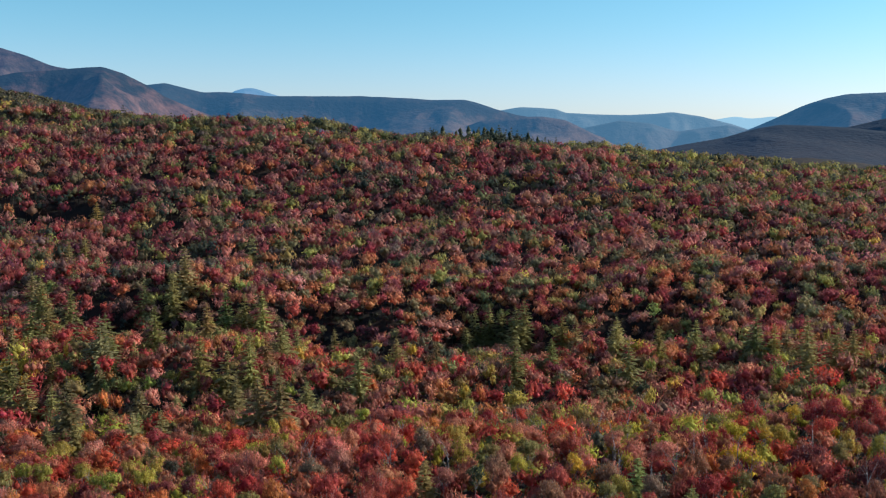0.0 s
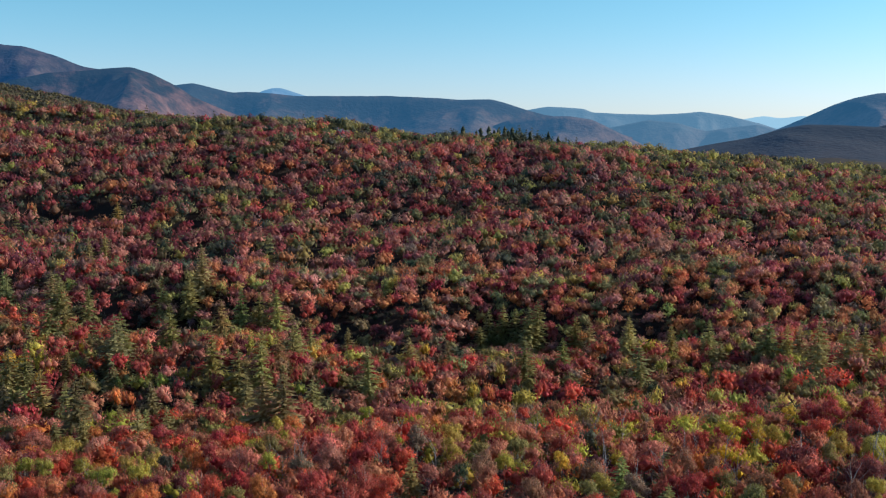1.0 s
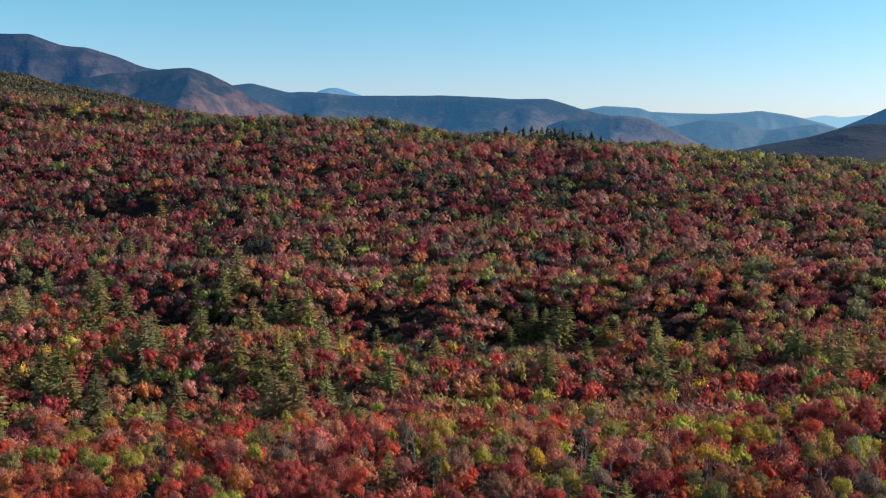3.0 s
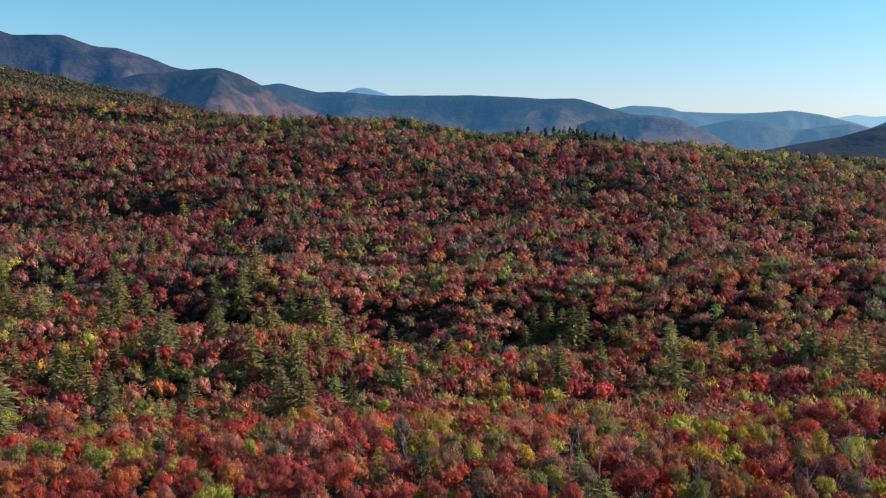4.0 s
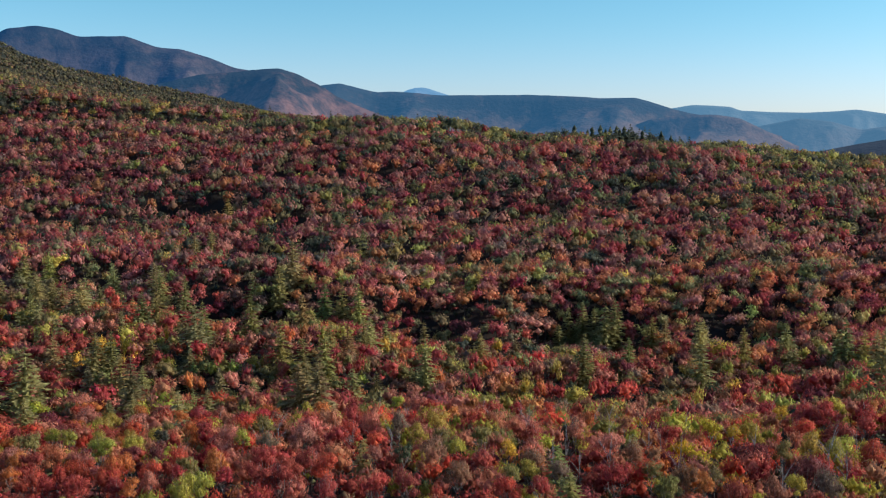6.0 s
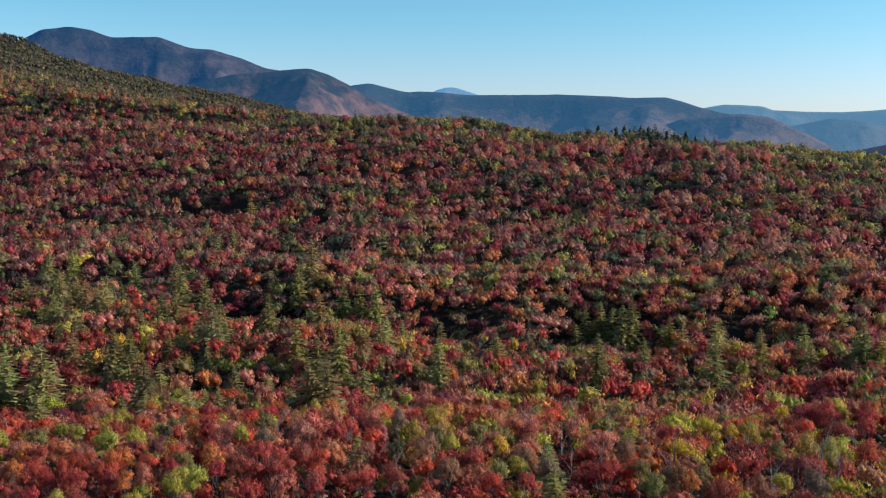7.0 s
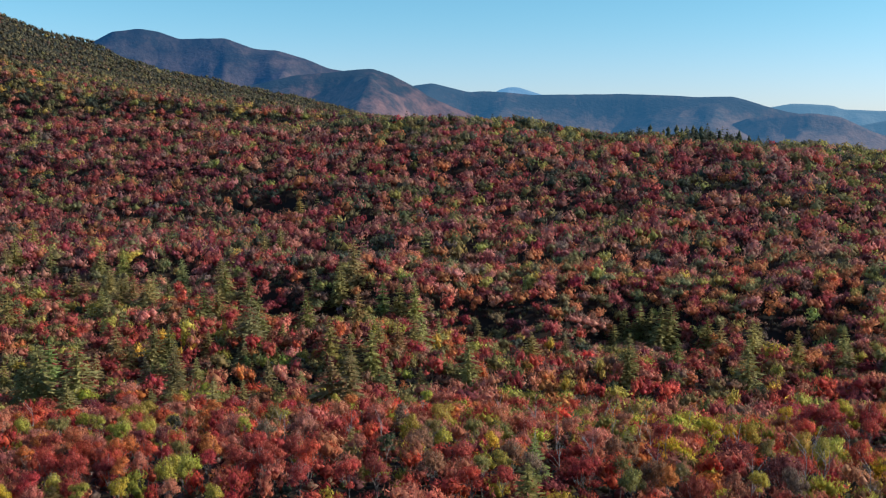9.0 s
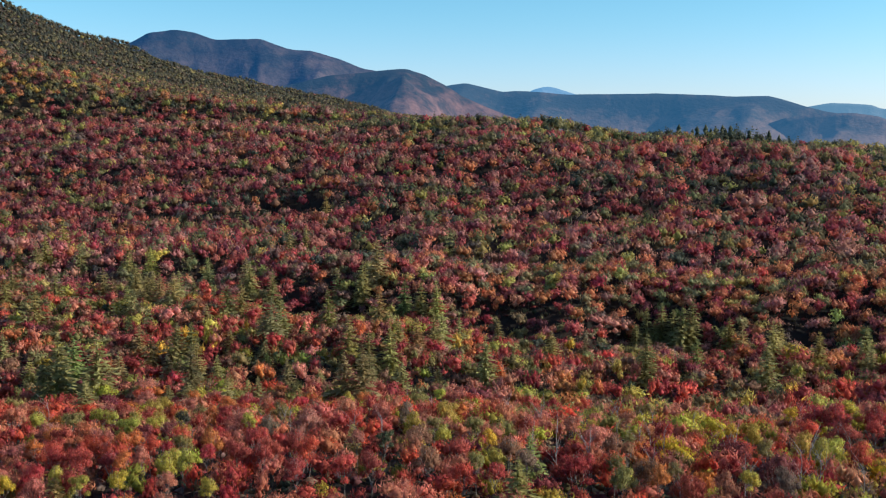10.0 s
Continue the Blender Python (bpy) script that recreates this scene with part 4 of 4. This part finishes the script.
# ---- the woods further off ----
def woods(name, label, xs, ys, hues, scales, tops, templates, mat, r, sink=0.0, stems=0):
    """All the trees of a stretch as one mesh; each tree carries its own leaf colour."""
    pick = r.randint(len(templates), size=len(xs))
    vs, fs, cs, ns, base = [], [], [], [], 0
    zs = ground_z(xs, ys)
    for k, (tv, tf, tn) in enumerate(templates):
        i = np.where(pick == k)[0]
        high = tv[:, 2].max()
        a = r.rand(len(i)) * 6.283
        c, s = np.cos(a)[:, None] * scales[i, None], np.sin(a)[:, None] * scales[i, None]
        v = np.stack([tv[None, :, 0] * c - tv[None, :, 1] * s + xs[i, None], tv[None, :, 0] * s + tv[None, :, 1] * c + ys[i, None],
                      tv[None, :, 2] / high * tops[i, None] + zs[i, None] - sink], -1)
        f = tf[None] + (np.arange(len(i)) * len(tv))[:, None, None] + base
        base += len(i) * len(tv)
        if tn is not None:
            ca, sa = np.cos(a)[:, None], np.sin(a)[:, None]
            ns.append(np.stack([tn[None, :, 0] * ca - tn[None, :, 1] * sa, tn[None, :, 0] * sa + tn[None, :, 1] * ca, np.broadcast_to(tn[:, 2], (len(i), len(tn)))], -1).reshape(-1, 3))
        vs.append(v.reshape(-1, 3)), fs.append(f.reshape(-1, tf.shape[1])), cs.append(np.repeat(hues[i], len(tv), axis=0))
        if stems:
            cs[-1].reshape(len(i), len(tv), 3)[:, -stems:] = (0.11, 0.095, 0.08)
    me = mesh_of(name, np.concatenate(vs), np.concatenate(fs), mat, True, np.concatenate(ns) if ns else None)
    col = np.concatenate(cs)
    at = me.attributes.new("leaf", "FLOAT_COLOR", "POINT")
    at.data.foreach_set("color", np.concatenate([col, np.ones((len(col), 1))], 1).astype(np.float32).ravel())
    return tagged(new(name, me), label, "forest", kind="stuff")


rest = np.array([i for i in range(len(px)) if i not in singles])
rx, ry, rk, rs, rt = px[rest], py[rest], kind[rest], size[rest], stand[rest]
fir = rk == "conifer"
near = np.hypot(rx - 22, ry + 5) < 425
MARKS = {(float(t[0]), float(t[1])) for k, t in beyond}


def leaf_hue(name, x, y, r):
    """Leaf colour of one tree of the woods; up the slope haze is put in as duller, bluer leaves, and brightness is
    scaled by stretch and kind.
    """
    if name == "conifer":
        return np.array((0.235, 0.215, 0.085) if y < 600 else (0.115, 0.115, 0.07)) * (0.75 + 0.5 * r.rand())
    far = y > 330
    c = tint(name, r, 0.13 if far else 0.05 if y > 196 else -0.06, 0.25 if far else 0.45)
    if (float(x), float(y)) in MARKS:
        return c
    # more blue up the slope, in place of haze
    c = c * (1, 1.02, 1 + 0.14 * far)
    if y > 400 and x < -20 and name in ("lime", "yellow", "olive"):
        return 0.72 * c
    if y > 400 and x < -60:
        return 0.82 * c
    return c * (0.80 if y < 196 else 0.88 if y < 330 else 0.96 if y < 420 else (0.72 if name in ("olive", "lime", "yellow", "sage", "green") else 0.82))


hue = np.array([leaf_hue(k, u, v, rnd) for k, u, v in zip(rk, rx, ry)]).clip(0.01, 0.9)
mid_leafy = [stemmed(crown_cards(100 + s, 140, 0.64, 10.0, 3.3, 5, 0.66, 0.27, 0.38)) for s in range(7)]
far_leafy = [stemmed(crown_cards(120 + s, 58, 0.84, 10.0, 3.0 + 0.15 * (s % 4), (1, 2, 1, 3)[s % 4], 0.72, 0.36, 0.24)) for s in range(8)]
hill_leafy = [crown_cards(160 + s, 9, 1.0, 10.0, 3.0, 1, 0.78, 0.42, 0.3) for s in range(5)]
mid_fir = [conifer_cards(140 + s, 9, 8, 14.5, 3.9, 60) for s in range(4)]
close = np.hypot(rx - 22, ry + 5) < 205
fine_leafy = [stemmed(crown_cards(90 + s, 300, 0.468, 10.0, 2.8, 6, 0.62, 0.22, 0.4)) for s in range(6)]
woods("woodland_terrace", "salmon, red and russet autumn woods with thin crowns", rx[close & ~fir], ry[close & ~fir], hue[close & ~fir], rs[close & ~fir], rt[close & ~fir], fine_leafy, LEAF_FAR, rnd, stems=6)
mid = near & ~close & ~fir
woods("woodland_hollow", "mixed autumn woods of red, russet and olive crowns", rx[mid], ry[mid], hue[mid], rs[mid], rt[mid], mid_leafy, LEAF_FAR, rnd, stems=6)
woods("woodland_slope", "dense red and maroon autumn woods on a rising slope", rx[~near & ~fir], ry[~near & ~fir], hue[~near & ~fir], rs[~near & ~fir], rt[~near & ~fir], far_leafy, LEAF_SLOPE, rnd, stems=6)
woods("conifer_woods", "dark green conifers scattered through the autumn woods", rx[fir], ry[fir], hue[fir], rs[fir], 12 * rs[fir] ** 0.6 + 1.5 * rnd.rand(fir.sum()), mid_fir, LEAF_FAR, rnd)

# shrubs and saplings that close the gaps of the terrace
sx, sy = (np.concatenate(c) for c in zip(scattered(-110, 110, 80, 216, 2.7), scattered(-260, 150, 216, 400, 3.6)))
keep = in_reach(sx, sy)
for hx0, hy0, ra, rb in GAPS:
    keep &= ((sx - hx0) / ra) ** 2 + ((sy - hy0) / rb) ** 2 > 1
sx, sy = sx[keep], sy[keep]
sh = np.array([tint(("russet", "maroon", "green", "twiggy", "olive", "red")[k], rnd, 0.2) * 0.7 for k in rnd.randint(6, size=len(sx))]).clip(0.01, 0.9)
woods("undergrowth", "low russet and dull green shrubs between the trees", sx, sy, sh, rnd.uniform(0.35, 0.6, len(sx)), rnd.uniform(1.4, 3.2, len(sx)) * np.where(sy > 216, 1.5, 1.0), hill_leafy, LEAF_FAR, rnd, 0.3)

# the same woods go on under the flight and behind it
ux, uy = scattered(-120, 190, -80, 130, 4.6)
under = (np.abs(ux - 22) < 42) & (np.abs(uy + 4) < 32)
keep = ~in_reach(ux, uy) & (under | (rnd.rand(len(ux)) < 0.6))
ux, uy = ux[keep], uy[keep]
uk = kinds(ux, uy, rnd)
uk[uk == "conifer"] = "green"
uh, us = np.array([tint(k, rnd, 0.02) for k in uk]).clip(0.01, 0.9), np.clip(0.8 + 0.2 * rnd.randn(len(ux)), 0.6, 1.4)
under = (np.abs(ux - 22) < 42) & (np.abs(uy + 4) < 32)
woods("woodland_below", "red, salmon and russet autumn woods with thin crowns", ux[under], uy[under], uh[under], us[under], 8 * us[under], fine_leafy, LEAF_FAR, rnd, stems=6)
woods("woodland_behind", "red and russet autumn woods on a gentle slope", ux[~under], uy[~under], uh[~under], us[~under], 9 * us[~under], far_leafy, LEAF_FAR, rnd, stems=6)

# the high hillside beyond
step = 4.4
hx, hy = np.meshgrid(np.arange(-1000, 60, step), np.arange(560, 1800, step * 1.15))
hx, hy = (hx + rnd.uniform(-2.3, 2.3, hx.shape)).ravel(), (hy + rnd.uniform(-2.3, 2.3, hy.shape)).ravel()
b = np.degrees(np.arctan2(hx - 22, hy + 5))
done = in_reach(hx, hy) & (hx > -560)
keep = ~done & (b > -43) & (b < -9) & (hx > np.interp(hy, (600, 888, 1053, 1362, 1600, 1900), (-770, -730, -710, -660, -590, -460))) & (canopy(hx, hy) > -30)
hx, hy = hx[keep], hy[keep]
hk = kinds(hx, hy, rnd)
fir = hk == "conifer"
hh = np.array([(0.62 * tint(k, rnd, 0.28, 0.25) * 0.78 + 0.38 * np.array((0.15, 0.12, 0.068))) * rnd.uniform(0.7, 1.2) if k != "conifer" else np.array((0.078, 0.086, 0.070)) * (0.85 + 0.3 * rnd.rand()) for k in hk]).clip(0.01, 0.9)
hs = np.clip(0.98 + 0.16 * rnd.randn(len(hx)), 0.55, 1.4)
hill_fir = [spire(170 + s) for s in range(6)]
woods("hillside_woods", "olive, yellow and russet autumn woods on a high hillside", hx[~fir], hy[~fir], hh[~fir], hs[~fir], 7.4 * hs[~fir] ** 0.5, hill_leafy, LEAF_SLOPE, rnd, 1.0)
woods("hillside_conifers", "dark conifers along the top of a high hillside", hx[fir], hy[fir], hh[fir], hs[fir] * rnd.uniform(0.8, 1.1, fir.sum()), rnd.uniform(6.0, 8.0, fir.sum()), hill_fir, LEAF_SLOPE, rnd, 1.0)
